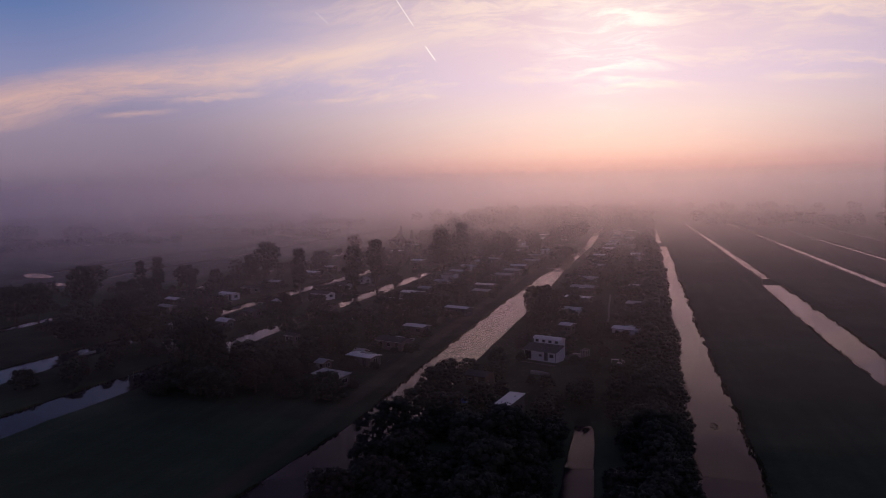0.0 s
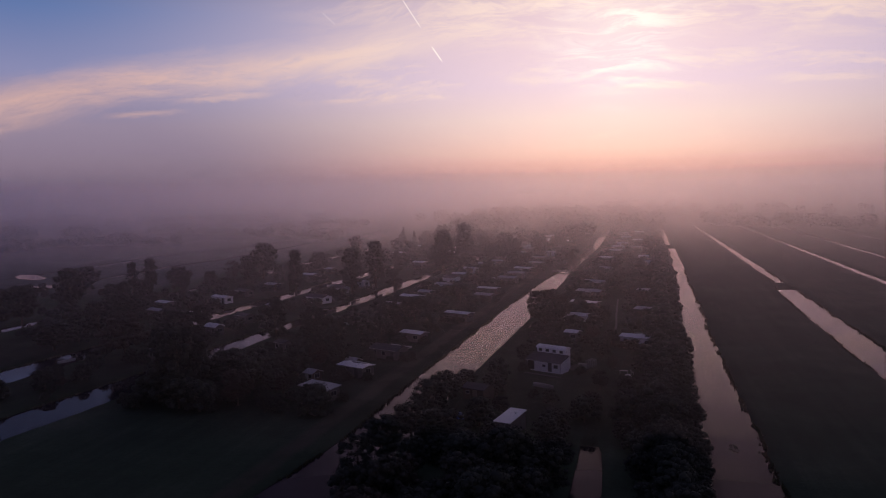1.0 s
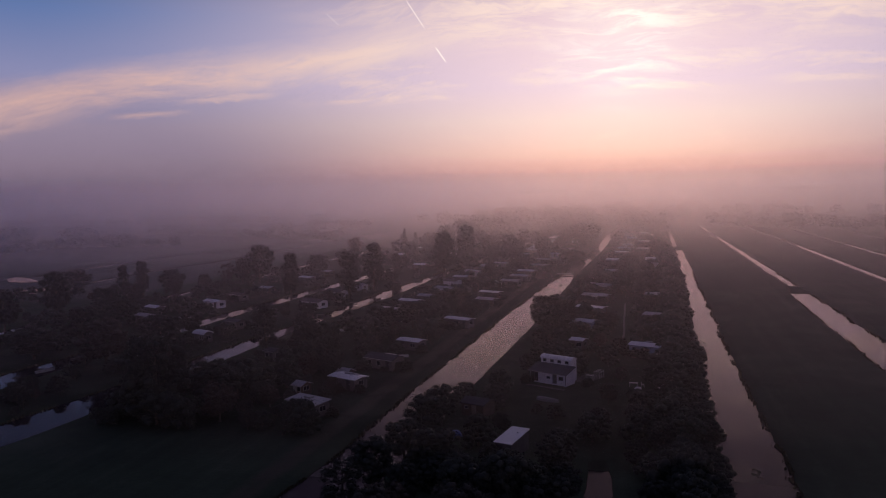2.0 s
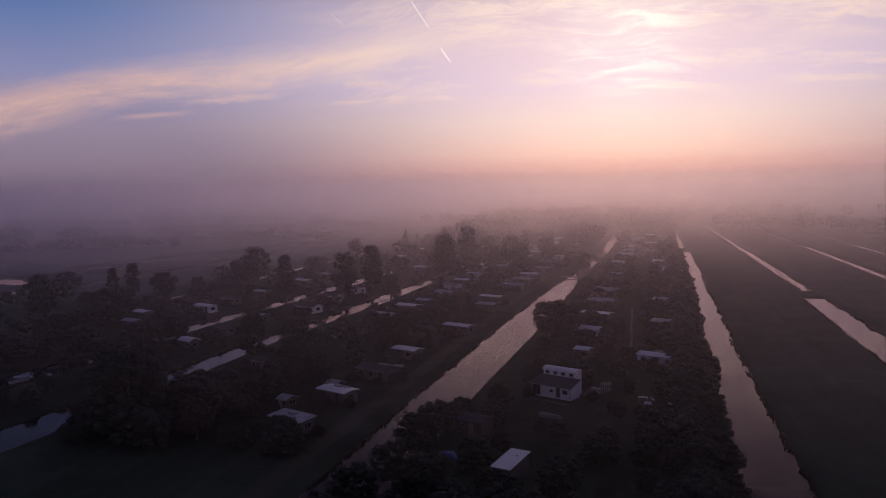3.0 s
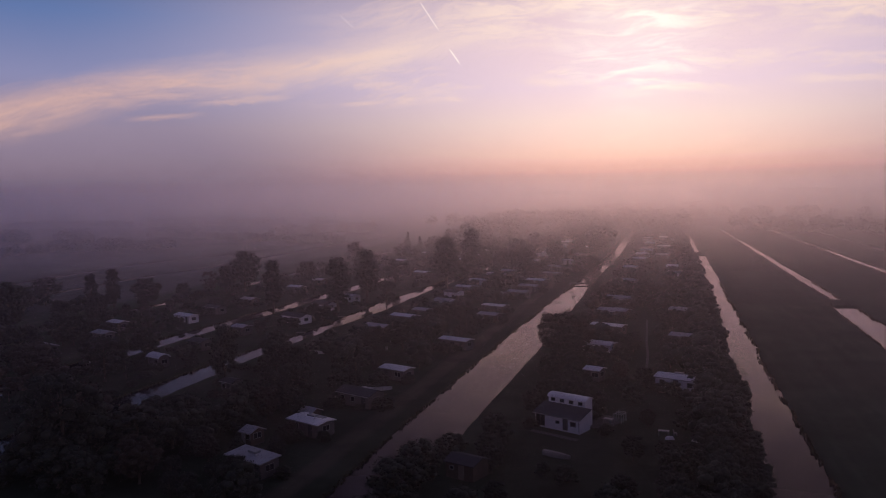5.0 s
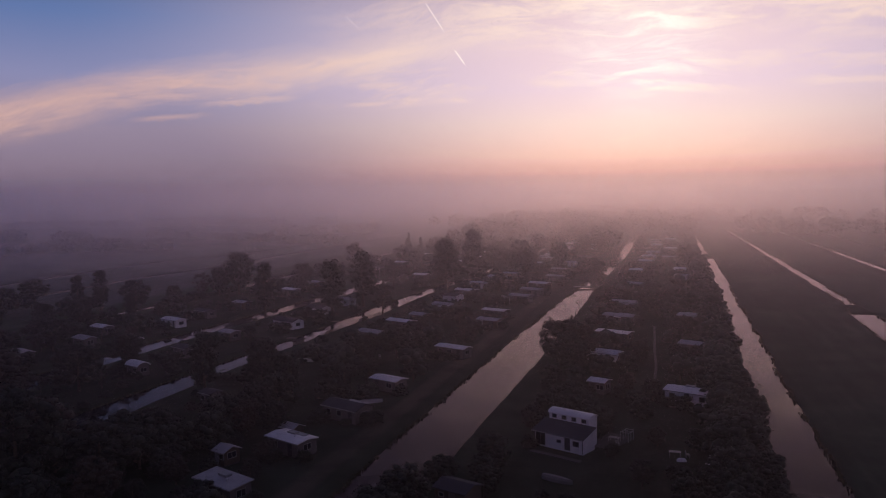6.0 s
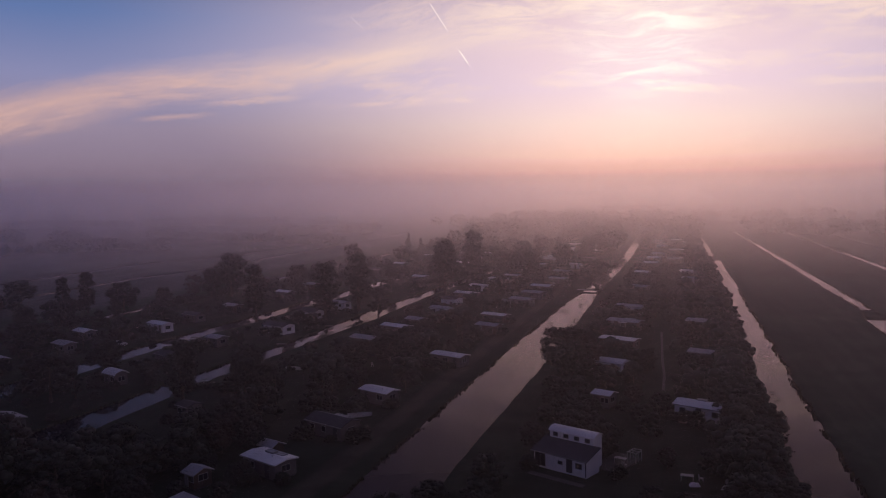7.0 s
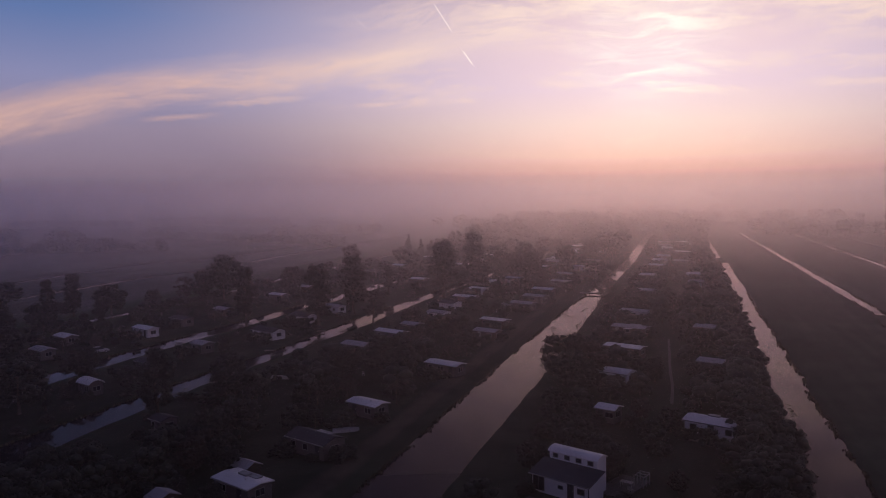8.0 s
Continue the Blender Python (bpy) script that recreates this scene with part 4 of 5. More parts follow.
# ---------------------------------------------------------------- trees that stand out
MEASURED = [
    ("round", -69.5, 187.5, 7.5, 8.0), ("round", -92.0, 176.0, 9.5, 9.0),
    ("poplar", -133.9, 250.6, 12.2, 4.6), ("poplar", -131.1, 257.7, 13.0, 5.4), ("round", -122.5, 263.5, 9.2, 9.8), ("round", -117.6, 277.0, 6.0, 5.4),
    ("airy", -115.8, 292.0, 8.4, 6.0), ("airy", -115.5, 302.6, 6.6, 4.4), ("round", -105.5, 299.0, 15.6, 12.5), ("round", -110.5, 294.0, 10.5, 7.0), ("poplar", -69.9, 251.1, 16.4, 6.0),
    ("poplar", -50.6, 255.0, 16.8, 8.2), ("poplar", -48.6, 275.0, 17.6, 8.2), ("round", -106.9, 417.7, 10.5, 9.9), ("round", -85.6, 310.1, 10.6, 8.0),
    ("poplar", -54.4, 322.3, 10.0, 3.8), ("conifer", -89.9, 455.3, 13.2, 4.4), ("conifer", -82.4, 453.0, 10.8, 4.6), ("conifer", -76.0, 450.0, 10.6, 5.0), ("conifer", -68.0, 446.0, 10.5, 5.0),
    ("poplar", -31.8, 313.4, 19.5, 9.4), ("poplar", -31.7, 356.2, 20.0, 9.4), ("round", -33.0, 406.7, 11.0, 7.0), ("poplar", -8.0, 349.8, 13.0, 7.2), ("round", -16.9, 365.6, 9.3, 6.0), ("round", 0.2, 392.9, 9.8, 6.0), ("round", -50.5, 573.0, 13.0, 15.0), ("round", -31.0, 420.0, 8.0, 6.0), ("airy", 20.6, 334.0, 9.5, 6.0), ("round", -34.0, 420.0, 11.5, 8.0), ("round", -19.0, 375.0, 10.0, 9.0), ("round", -13.0, 383.0, 12.0, 9.5), ("round", -3.0, 412.0, 11.0, 9.0), ("round", -71.0, 523.0, 15.5, 12.0), ("round", -62.0, 530.0, 12.0, 10.0), ("round", -80.0, 515.0, 12.0, 10.0), ("conifer", -96.0, 470.0, 9.0, 4.0), ("conifer", -60.0, 440.0, 12.0, 5.0), ("round", -44.0, 410.0, 12.0, 8.5), ("round", 12.0, 470.0, 10.0, 8.0), ("round", 5.0, 455.0, 11.0, 8.0), ("airy", 19.9, 318.0, 5.5, 4.2),
    ("round", 21.0, 204.5, 9.6, 10.0), ("round", 23.4, 197.4, 8.0, 8.0), ("round", 24.4, 205.5, 8.2, 8.4),
    ("round", -35.0, 121.5, 13.8, 11.5), ("shrub", -32.5, 117.5, 6.5, 9.0), ("shrub", -38.5, 121.0, 7.5, 9.5), ("shrub", -36.0, 128.0, 6.5, 9.0), ("shrub", -27.0, 124.0, 4.5, 8.0), ("round", -40.0, 131.0, 9.6, 10.0), ("round", -28.5, 128.0, 8.0, 9.0), ("airy", -37.6, 262.0, 9.0, 6.0),
    ("round", -130.5, 213.0, 14.0, 9.5), ("round", -168.0, 270.0, 8.4, 11.0), ("poplar", -123.2, 223.5, 7.6, 5.6), ("round", -128.5, 181.5, 11.4, 10.0), ("round", -126.5, 188.0, 11.6, 9.0), ("round", -137.0, 188.0, 10.5, 10.0), ("round", -154.0, 243.0, 9.0, 7.5), ("poplar", -111.0, 212.5, 9.0, 4.8), ("round", -104.4, 203.4, 7.5, 9.0), ("round", -90.5, 157.5, 7.6, 11.0), ("round", -68.5, 153.5, 10.4, 11.5), ("round", -64.5, 167.5, 9.2, 9.5), ("round", -143.0, 181.0, 9.0, 9.0), ("round", -36.5, 186.0, 7.5, 7.0), ("poplar", -37.6, 167.0, 12.2, 5.4), ("round", -33.5, 180.0, 6.5, 6.0),
    ("round", -14.5, 205.0, 7.2, 8.4), ("round", -20.0, 199.0, 6.6, 7.4), ("round", -98.0, 199.0, 8.0, 8.5), ("round", -113.0, 226.0, 8.8, 6.5), ("poplar", -104.0, 236.0, 8.8, 4.0),
    ("shrub", 18.3, 141.0, 2.6, 4.0), ("round", 14.2, 135.0, 4.2, 4.6), ("round", 12.4, 126.0, 6.0, 6.0), ("round", 12.0, 118.0, 6.6, 7.0), ("round", 11.4, 108.5, 5.6, 6.0),
    ("airy", 9.6, 90.0, 6.2, 5.0), ("round", 10.5, 98.0, 6.4, 6.6), ("round", 17.0, 104.0, 6.2, 7.2),
]
TREES = []
for kind, x, y, h, w in MEASURED:
    tree(kind, x, y, h, w, far=1 if y > 360 else 0)
    TREES.append((x, y, w))

# ---------------------------------------------------------------- planting that fills the plots
EYES = ((43.0, -8.0, 37.5), (40.5, 25.0, 36.8), (37.5, 63.0, 35.8))
# what lies in open view: chalet roofs and open water
OPEN = [(cx, cy, 2.4, 0.5 * cl) for cx, cy, cl in CHALETS] + [(26.2, 150.6, 0.4, 5.5), (28.0, 141.0, 0.5, 3.0), (34.5, 159.0, 0.6, 3.0), (25.2, 108.5, 1.2, 2.0), (17.2, 130.0, 1.6, 2.5), (44.0, 151.5, 0.7, 3.5)] + [(39.5, y, 0.2, 0.7) for y in range(200, 252, 4)] + [(38.2, y, 0.0, 1.8) for y in range(76, 112, 4)]
OPEN += [((L_MAIN(y) + R_MAIN(y)) / 2, y, 0.0, 4.0) for y in range(112, 480, 6)]
OPEN += [(L_RIGHT(y) + 5.2, y, 0.0, 2.6) for y in range(80, 640, 6)]
OPEN += [((BANKS[4][0](y) + R_C2(y)) / 2 - 1.0, y, 0.0, 3.0) for y in list(range(60, 178, 5)) + list(range(196, 345, 5))]
OPEN += [((L_C3(y) + R_C3(y)) / 2 - 0.5, y, 0.0, 2.4) for y in range(205, 330, 5)]
OPEN += [((BANKS[2][0](y) + BANKS[2][1](y)) / 2, y, 0.0, 1.5) for y in range(228, 330, 17)]
OPEN = np.array(OPEN)


def clear_height(x, y, w):
    """How tall a crown of width w may grow here without standing before an open view."""
    best = 99.0
    for ex, ey, ez in EYES:
        v = OPEN[:, :2] - (ex, ey)
        D = np.hypot(v[:, 0], v[:, 1])
        u = v / D[:, None]
        q = np.array((x - ex, y - ey))
        along = u @ q
        side = np.abs(u[:, 0] * q[1] - u[:, 1] * q[0])
        hit = (side < OPEN[:, 3] + w * 0.5) & (along > 5) & (along < D + 1.0)
        if hit.any():
            z = ez + (OPEN[hit, 2] - ez) * along[hit] / D[hit]
            best = min(best, float(z.min()))
    return best - 0.5


plant_rng = random.Random(23)
PLANTS = []


def room(x, y, w):
    for cx, cy, cl in CHALETS:
        a = math.radians(TURN)
        du = (x - cx) * math.cos(a) + (y - cy) * math.sin(a)
        dv = -(x - cx) * math.sin(a) + (y - cy) * math.cos(a)
        if abs(du) < cl / 2 + 0.3 + w * 0.4 and abs(dv) < 2.4 + w * 0.4:
            return False
    return all((x - a) ** 2 + (y - b) ** 2 > (0.30 * (w + c)) ** 2 for a, b, c in TREES[-400:])


def fill(y0, y1, left, right, count, tall, kinds, least=1.2):
    """Shrubs and trees strewn over a strip of plots, kept low before open views."""
    for k in range(count):
        y = plant_rng.uniform(y0, y1)
        a, b = left(y), right(y)
        if b - a < 2:
            continue
        x = plant_rng.uniform(a, b)
        kind = plant_rng.choice(kinds)
        h = plant_rng.uniform(*tall)
        w = h * {"poplar": 0.42, "conifer": 0.38, "round": 0.95, "airy": 0.65, "shrub": 1.15}[kind]
        h2 = min(h, clear_height(x, y, w))
        if h2 < least:
            continue
        if h2 < h * 0.75:
            kind, h, w = "shrub", h2, h2 * plant_rng.uniform(1.0, 1.5)
        if not room(x, y, w):
            continue
        PLANTS.append((kind, x, y, h, w))
        TREES.append((x, y, w))


R_C4, L_C2 = BANKS[2][1], BANKS[4][0]
# shrubs and borders round the chalets, hiding most of their walls
for cx, cy, cl in list(CHALETS):
    a = math.radians(TURN)
    for k in range(plant_rng.choice((6, 7, 9)) if cl > 4 else 3):
        du, dv = plant_rng.uniform(-0.55, 0.55) * cl, -plant_rng.uniform(2.6, 4.2)
        if plant_rng.random() < 0.35:
            du, dv = math.copysign(cl / 2 + 1.3, du), plant_rng.uniform(-2, 2)
        x, y = cx + du * math.cos(a) - dv * math.sin(a), cy + du * math.sin(a) + dv * math.cos(a)
        h = plant_rng.uniform(1.3, 2.3)
        h = min(h, clear_height(x, y, h))
        if h > 0.7:
            PLANTS.append(("shrub", x, y, h, h * plant_rng.uniform(1.0, 1.6)))
# near end of the strip between the two wide canals
fill(66, 112, lambda y: R_MAIN(y) + 1.5, lambda y: 35.0, 90, (4.5, 8.0), ("round", "round", "shrub"))
fill(60, 150, lambda y: 41.5, lambda y: L_RIGHT(y) - 6, 70, (3.5, 7.0), ("round", "shrub"))
fill(112, 330, lambda y: R_MAIN(y) + 5.5, lambda y: L_RIGHT(y) - 6, 160, (2.4, 6.2), ("round", "shrub", "shrub"))
fill(330, 640, lambda y: R_MAIN(y) + 4.0, lambda y: L_RIGHT(y) - 3, 150, (3.0, 8.0), ("round", "round", "shrub"))
# between the wide canal and the next
fill(116, 150, lambda y: R_C2(y) + 2, lambda y: L_MAIN(y) - 9, 70, (2.5, 7.0), ("round", "shrub"))
fill(150, 330, lambda y: R_C2(y) + 1.5, lambda y: L_MAIN(y) - 8, 175, (2.4, 6.8), ("round", "shrub", "shrub", "airy"))
fill(330, 640, lambda y: max(R_C2(y), -44) + 1.5, lambda y: L_MAIN(y) - 5, 260, (5.0, 12.5), ("round", "round", "airy", "poplar", "round"))
# narrower strips farther over
fill(108, 470, lambda y: R_C3(y) + 1.5, lambda y: L_C2(y) - 1.5, 170, (1.6, 4.5), ("round", "shrub", "shrub", "airy"))
fill(165, 470, lambda y: R_C4(y) + 2, lambda y: L_C3(y) - 2, 190, (1.6, 4.8), ("round", "shrub", "shrub", "airy"))
fill(175, 270, lambda y: -185.0, lambda y: BANKS[2][0](y) - 2, 45, (2.0, 5.5), ("round", "shrub"))
fill(340, 540, lambda y: -88.0, lambda y: -40.0, 110, (4.0, 9.0), ("round", "round", "shrub", "conifer"))

# broken scrub along the far ditch
y = 215.0
while y < 345:
    if noise.noise((y * 0.045, 8.0, 1.0)) > -0.12:
        h = plant_rng.uniform(1.4, 3.4)
        PLANTS.append(("shrub", R_C4(y) + plant_rng.uniform(0.8, 2.4), y, h, h * plant_rng.uniform(1.0, 1.7)))
    y += plant_rng.uniform(1.6, 3.4)

# the unbroken row of bushes and small trees along the straight canal
ROW = []
y = 58.0
while y < 640:
    for off, lo, hi in ((1.0, 3.0, 4.6), (4.2, 4.2, 6.6)):
        h = plant_rng.uniform(lo, hi)
        x = L_RIGHT(y) - off - plant_rng.uniform(0, 1.2) - (2.0 if y > 440 else 0.0)
        w = h * plant_rng.uniform(0.95, 1.25)
        kind = plant_rng.choice(("round", "shrub", "shrub"))
        if y < 190:
            tree(kind, x, y + plant_rng.uniform(-1, 1), h, w, far=y > 150, group="canal-side hedge row", label="bushy dark tree in the row beside the canal")
        else:
            ROW.append((kind, x, y + plant_rng.uniform(-1, 1), h, w))
    y += plant_rng.uniform(3.0, 4.2) if y < 300 else plant_rng.uniform(4.5, 6.5)

# the nearest stand singly, the rest in masses
# low growth only along the sunny banks of the two narrow canals
L_C2 = BANKS[4][0]


def bank_growth(p):
    kind, x, y, h, w = p
    if (150 < y < 345 and L_C2(y) - 7 < x < R_C2(y) + 8) or (190 < y < 345 and L_C3(y) - 7 < x < R_C3(y) + 9):
        return ("shrub", x, y, min(h, 1.5), min(w, 2.6))
    return p


PLANTS = [bank_growth(p) for p in PLANTS]
PLANTS.sort(key=lambda p: p[2])
single = {"shrub": 200, "round": 130, "airy": 30, "poplar": 20, "conifer": 20}
MASS = {}
for p in PLANTS:
    if single[p[0]] > 0:
        single[p[0]] -= 1
        tree(*p, far=p[2] > 170)
    else:
        MASS.setdefault((p[1] > R_MAIN(p[2]), p[2] > 330), []).append(p)
for (side, deep), some in MASS.items():
    joined("garden_planting", some, "dark mass of garden shrubs and trees between the chalets", "shrubs and trees")
joined("hedge_row", ROW, "long dark row of bushes along the straight canal", "bushes")

# ---------------------------------------------------------------- the far side of the polder
far_rng = random.Random(77)
DISTANT = []


def tree_line(points, count, low, high, deep):
    """Distant trees along a line of the plan."""
    for k in range(count):
        t = (k + far_rng.random()) / count * (len(points) - 1)
        i = min(int(t), len(points) - 2)
        f = t - i
        x = points[i][0] + (points[i + 1][0] - points[i][0]) * f + far_rng.uniform(-deep, deep) * 0.4
        y = points[i][1] + (points[i + 1][1] - points[i][1]) * f + far_rng.uniform(-deep, deep)
        h = far_rng.uniform(low, high)
        DISTANT.append((far_rng.choice(("round", "round", "shrub")), x, y, h, h * far_rng.uniform(0.8, 1.5)))


tree_line([(105, 700), (150, 640), (215, 600), (330, 620)], 34, 7, 12, 14)
tree_line([(60, 900), (200, 820), (420, 800)], 26, 9, 14, 25)
tree_line([(-85, 650), (-50, 662)], 9, 10, 14, 8)
tree_line([(-55, 740), (-5, 748)], 12, 11, 15, 10)
tree_line([(0, 690), (24, 712)], 9, 9, 13, 8)
tree_line([(40, 640), (66, 660)], 12, 8, 11, 10)
tree_line([(-60, 700), (20, 680), (70, 700)], 20, 8, 13, 30)
tree_line([(-160, 760), (-40, 800), (60, 820)], 26, 10, 16, 30)
tree_line([(-332, 374), (-353, 423), (-353, 453), (-349, 482), (-321, 495), (-273, 507)], 90, 3.5, 7, 7)
tree_line([(-381, 633), (-300, 605), (-233, 574), (-164, 546)], 80, 4, 7, 8)
tree_line([(-476, 558), (-457, 563), (-445, 561)], 12, 9, 12, 8)
tree_line([(-401, 556), (-378, 553)], 10, 8, 11, 6)
tree_line([(-320, 490), (-302, 488)], 10, 7, 9.5, 6)
tree_line([(-695, 799), (-589, 825), (-464, 834), (-360, 846)], 110, 6, 10, 22)
tree_line([(-271, 655), (-238, 685), (-197, 695)], 40, 5, 9, 15)

joined("distant_trees", DISTANT, "hazy rows of trees far across the polder", "trees")


def barn(x, y, L, W, h, turn, label):
    ob = empty("barn", label, "barn")
    ob.matrix_world = pose(x, y, 0.0, 0, 0, turn)
    part("wall", prism([(-W / 2, 0), (W / 2, 0), (W / 2, h), (0, h * 1.7), (-W / 2, h)], -L / 2, L / 2), M_WALL[2], ob)
    part("roof", prism(roof_profile(W, h + 0.15, h * 0.7, "gable", 0.5, 0.2), -L / 2 - 0.5, L / 2 + 0.5), M_ROOF[0], ob)
    part("barn_door", boxed(-2, 2, -W / 2 - 0.12, -W / 2 - 0.01, 0, h * 0.8), M_DARK, ob)
    CHALETS.append((x, y, L))


barn(-372, 1000, 26, 14, 4.5, 10, "distant farm barn with a pale roof in the mist")


# ---------------------------------------------------------------- bridge, path, boats and garden things


def on_land(name, label, category, x, y, turn=0.0, group="", z=None):
    ob = empty(name, label, category, group)
    ob.matrix_world = pose(x, y, land_height(x, y) if z is None else z, 0, 0, turn)
    return ob


def footbridge(x0, x1, y):
    ob = on_land("footbridge", "low dark plank bridge without rails across the wide canal", "bridge", (x0 + x1) / 2, y, 3, z=0.0)
    half = (x1 - x0) / 2
    for v in (-0.7, 0.7):
        part("beam", boxed(-half, half, v - 0.09, v + 0.09, 0.42, 0.64), M_DARK, ob)
    plank = mesh_of("plank", boxed(-0.11, 0.11, -0.95, 0.95, 0, 0.05, bevel=0.008), M_DARK)
    k = int(2 * half / 0.25)
    for i in range(k):
        part("plank", plank, None, ob, at=pose(-half + 0.13 + i * 0.25, 0, 0.645))
    for v in (-0.8, 0.8):
        for i in range(4):
            u = -half + 0.4 + i * (2 * half - 0.8) / 3
            part("pile", boxed(u - 0.09, u + 0.09, v - 0.09, v + 0.09, -0.6, 0.42), M_DARK, ob)


footbridge(11.6, 20.6, 328.6)


def garden_path(x, y0, y1):
    ob = on_land("garden_path", "narrow pale path of square concrete slabs", "path", x, y0, z=0.0)
    ob["kind"] = "structure"
    slab = mesh_of("slab", boxed(-0.27, 0.27, -0.42, 0.42, -0.3, 0.0, bevel=0.02), M_PAVE)
    y = y0
    k = 0
    while y < y1:
        xx = x + 0.35 * noise.noise((y * 0.06, 0, 3))
        part("slab", slab, None, ob, at=pose(xx - x, y - y0, land_height(xx, y) + 0.05, 0, 0, 3 * noise.noise((y, 1, 1))))
        y += 0.88


garden_path(39.5, 196, 253)


def rowing_boat(x, y, turn, z, mat, label, upturned=False, group="boats"):
    ob = on_land("rowing_boat", label, "boat", x, y, turn, group, z)
    bm = bmesh.new()
    rings = []
    for i in range(9):
        t = i / 8
        w = 0.72 * math.sin(math.pi * min(0.93, 0.18 + 0.82 * t)) ** 0.6 if t < 1 else 0.05
        u = -2.0 + 4.0 * t
        lift = 0.18 * t * t
        rings.append([bm.verts.new((u, v * w, h + lift)) for v, h in ((-1, 0.55), (-0.85, 0.2), (-0.4, 0.0), (0.4, 0.0), (0.85, 0.2), (1, 0.55))])
    for a, b in zip(rings, rings[1:]):
        for i in range(5):
            bm.faces.new((a[i], b[i], b[i + 1], a[i + 1]))
    bm.faces.new(rings[0])
    bm.faces.new(rings[-1][::-1])
    bmesh.ops.solidify(bm, geom=bm.faces[:], thickness=0.05)
    bmesh.ops.recalc_face_normals(bm, faces=bm.faces[:])
    at = pose(0, 0, 0.68, 180, 0, 0) if upturned else pose(0, 0, -0.14)
    hull = part("hull", bm, mat, ob, at=at)
    for u in (-1.1, 0.2):
        part("thwart", boxed(u - 0.14, u + 0.14, -0.6, 0.6, 0.36, 0.40), M_WOOD, hull)


rowing_boat(27.6, 140.6, -20, land_height(27.6, 140.6), M_FRAME, "pale grey rowing boat upturned on the lawn before the house", True)
rowing_boat(-43.6, 218.0, 80, 0.0, M_WOOD, "dark wooden rowing boat moored to the canal bank")
rowing_boat(-40.4, 254.0, 80, 0.0, M_DARK, "dark rowing boat lying in the narrow canal")
rowing_boat(-80.6, 160.0, 70, 0.0, M_DARK, "dark rowing boat lying in the narrow canal")
rowing_boat(-79.4, 148.0, 65, 0.0, M_PAINT[0], "white rowing boat lying in the narrow canal")
rowing_boat(-33.0, 198.6, 10, land_height(-33, 198.6), M_PAINT[0], "white boat laid up on the grassy bank", True)
rowing_boat(-7.6, 170.2, 35, land_height(-7.6, 170.2), M_PAINT[0], "white boat laid up beside a chalet", True)


def jetty(x, y, turn, length=3.2):
    ob = on_land("jetty", "short weathered plank jetty on the canal bank", "jetty", x, y, turn, "jetties", 0.0)
    plank = mesh_of("plank", boxed(-0.11, 0.11, -0.6, 0.6, 0, 0.05), M_WOOD)
    for i in range(int(length / 0.25)):
        part("plank", plank, None, ob, at=pose(i * 0.25, 0, 0.40))
    for u in (0.2, length - 0.3):
        for v in (-0.5, 0.5):
            part("post", boxed(u - 0.06, u + 0.06, v - 0.06, v + 0.06, -0.6, 0.40), M_WOOD, ob)


for y in (148.0, 222.0, 247.0):
    jetty(L_C2(y) - 1.2, y, 8, 2.4)
for y in (141.0, 226.0, 254.0, 281.0):
    jetty(R_C3(y) + 0.8, y, 184, 2.2)


def mooring_post(x, y):
    ob = on_land("mooring_post", "dark wooden mooring post at the water's edge", "post", x, y, 0, "mooring posts", 0.0)
    bm = bmesh.new()
    tube(bm, (0, 0, -0.7), (0.03, 0.02, 0.95), 0.11, 0.09, 8)
    part("pole", bm, M_WOOD, ob)
    bm = bmesh.new()
    tube(bm, (0.03, 0.02, 0.95), (0.03, 0.02, 1.02), 0.12, 0.07, 8)
    part("cap", bm, M_DARK, ob)


for y in range(218, 320, 9):
    if abs(y - 202) > 8:
        mooring_post(R_MAIN(y) - 0.2 + 0.5 * noise.noise((y, 0, 0)), y + 2 * noise.noise((y, 3, 0)))


def greenhouse(x, y, turn, w=2.2, l=3.0, h=1.9):
    """An open white frame, bare of glass."""
    ob = on_land("greenhouse_frame", "white metal greenhouse frame standing beside the house", "greenhouse", x, y, turn)
    t = 0.05
    for u in (-w / 2, w / 2):
        for v in (-l / 2, 0, l / 2):
            part("upright", boxed(u - t, u + t, v - t, v + t, -0.1, h), M_FRAME, ob)
        part("rail", boxed(u - t, u + t, -l / 2, l / 2, h, h + 2 * t), M_FRAME, ob)
    for v in (-l / 2, 0, l / 2):
        part("crossbar", boxed(-w / 2 - t, w / 2 + t, v - t, v + t, h + 2 * t + 0.002, h + 4 * t), M_FRAME, ob)


greenhouse(35.4, 158.2, -24, 1.2, 1.7, 1.2)


def garden_table(x, y, turn, label="white garden table on the paved yard"):
    ob = on_land("garden_table", label, "table", x, y, turn, "garden tables")
    part("tabletop", boxed(-0.8, 0.8, -0.42, 0.42, 0.70, 0.75, bevel=0.02), M_FRAME, ob)
    for u in (-0.7, 0.7):
        for v in (-0.34, 0.34):
            part("leg", boxed(u - 0.04, u + 0.04, v - 0.04, v + 0.04, -0.05, 0.70), M_FRAME, ob)


def garden_chair(x, y, turn):
    ob = on_land("garden_chair", "white plastic garden chair on the lawn", "chair", x, y, turn, "garden chairs")
    part("seat", boxed(-0.26, 0.26, -0.26, 0.26, 0.40, 0.45, bevel=0.02), M_FRAME, ob)
    part("backrest", boxed(-0.26, 0.26, 0.22, 0.27, 0.452, 0.9, bevel=0.02), M_FRAME, ob)
    for u in (-0.22, 0.22):
        for v in (-0.22, 0.2):
            part("leg", boxed(u - 0.03, u + 0.03, v - 0.03, v + 0.03, -0.05, 0.40), M_FRAME, ob)


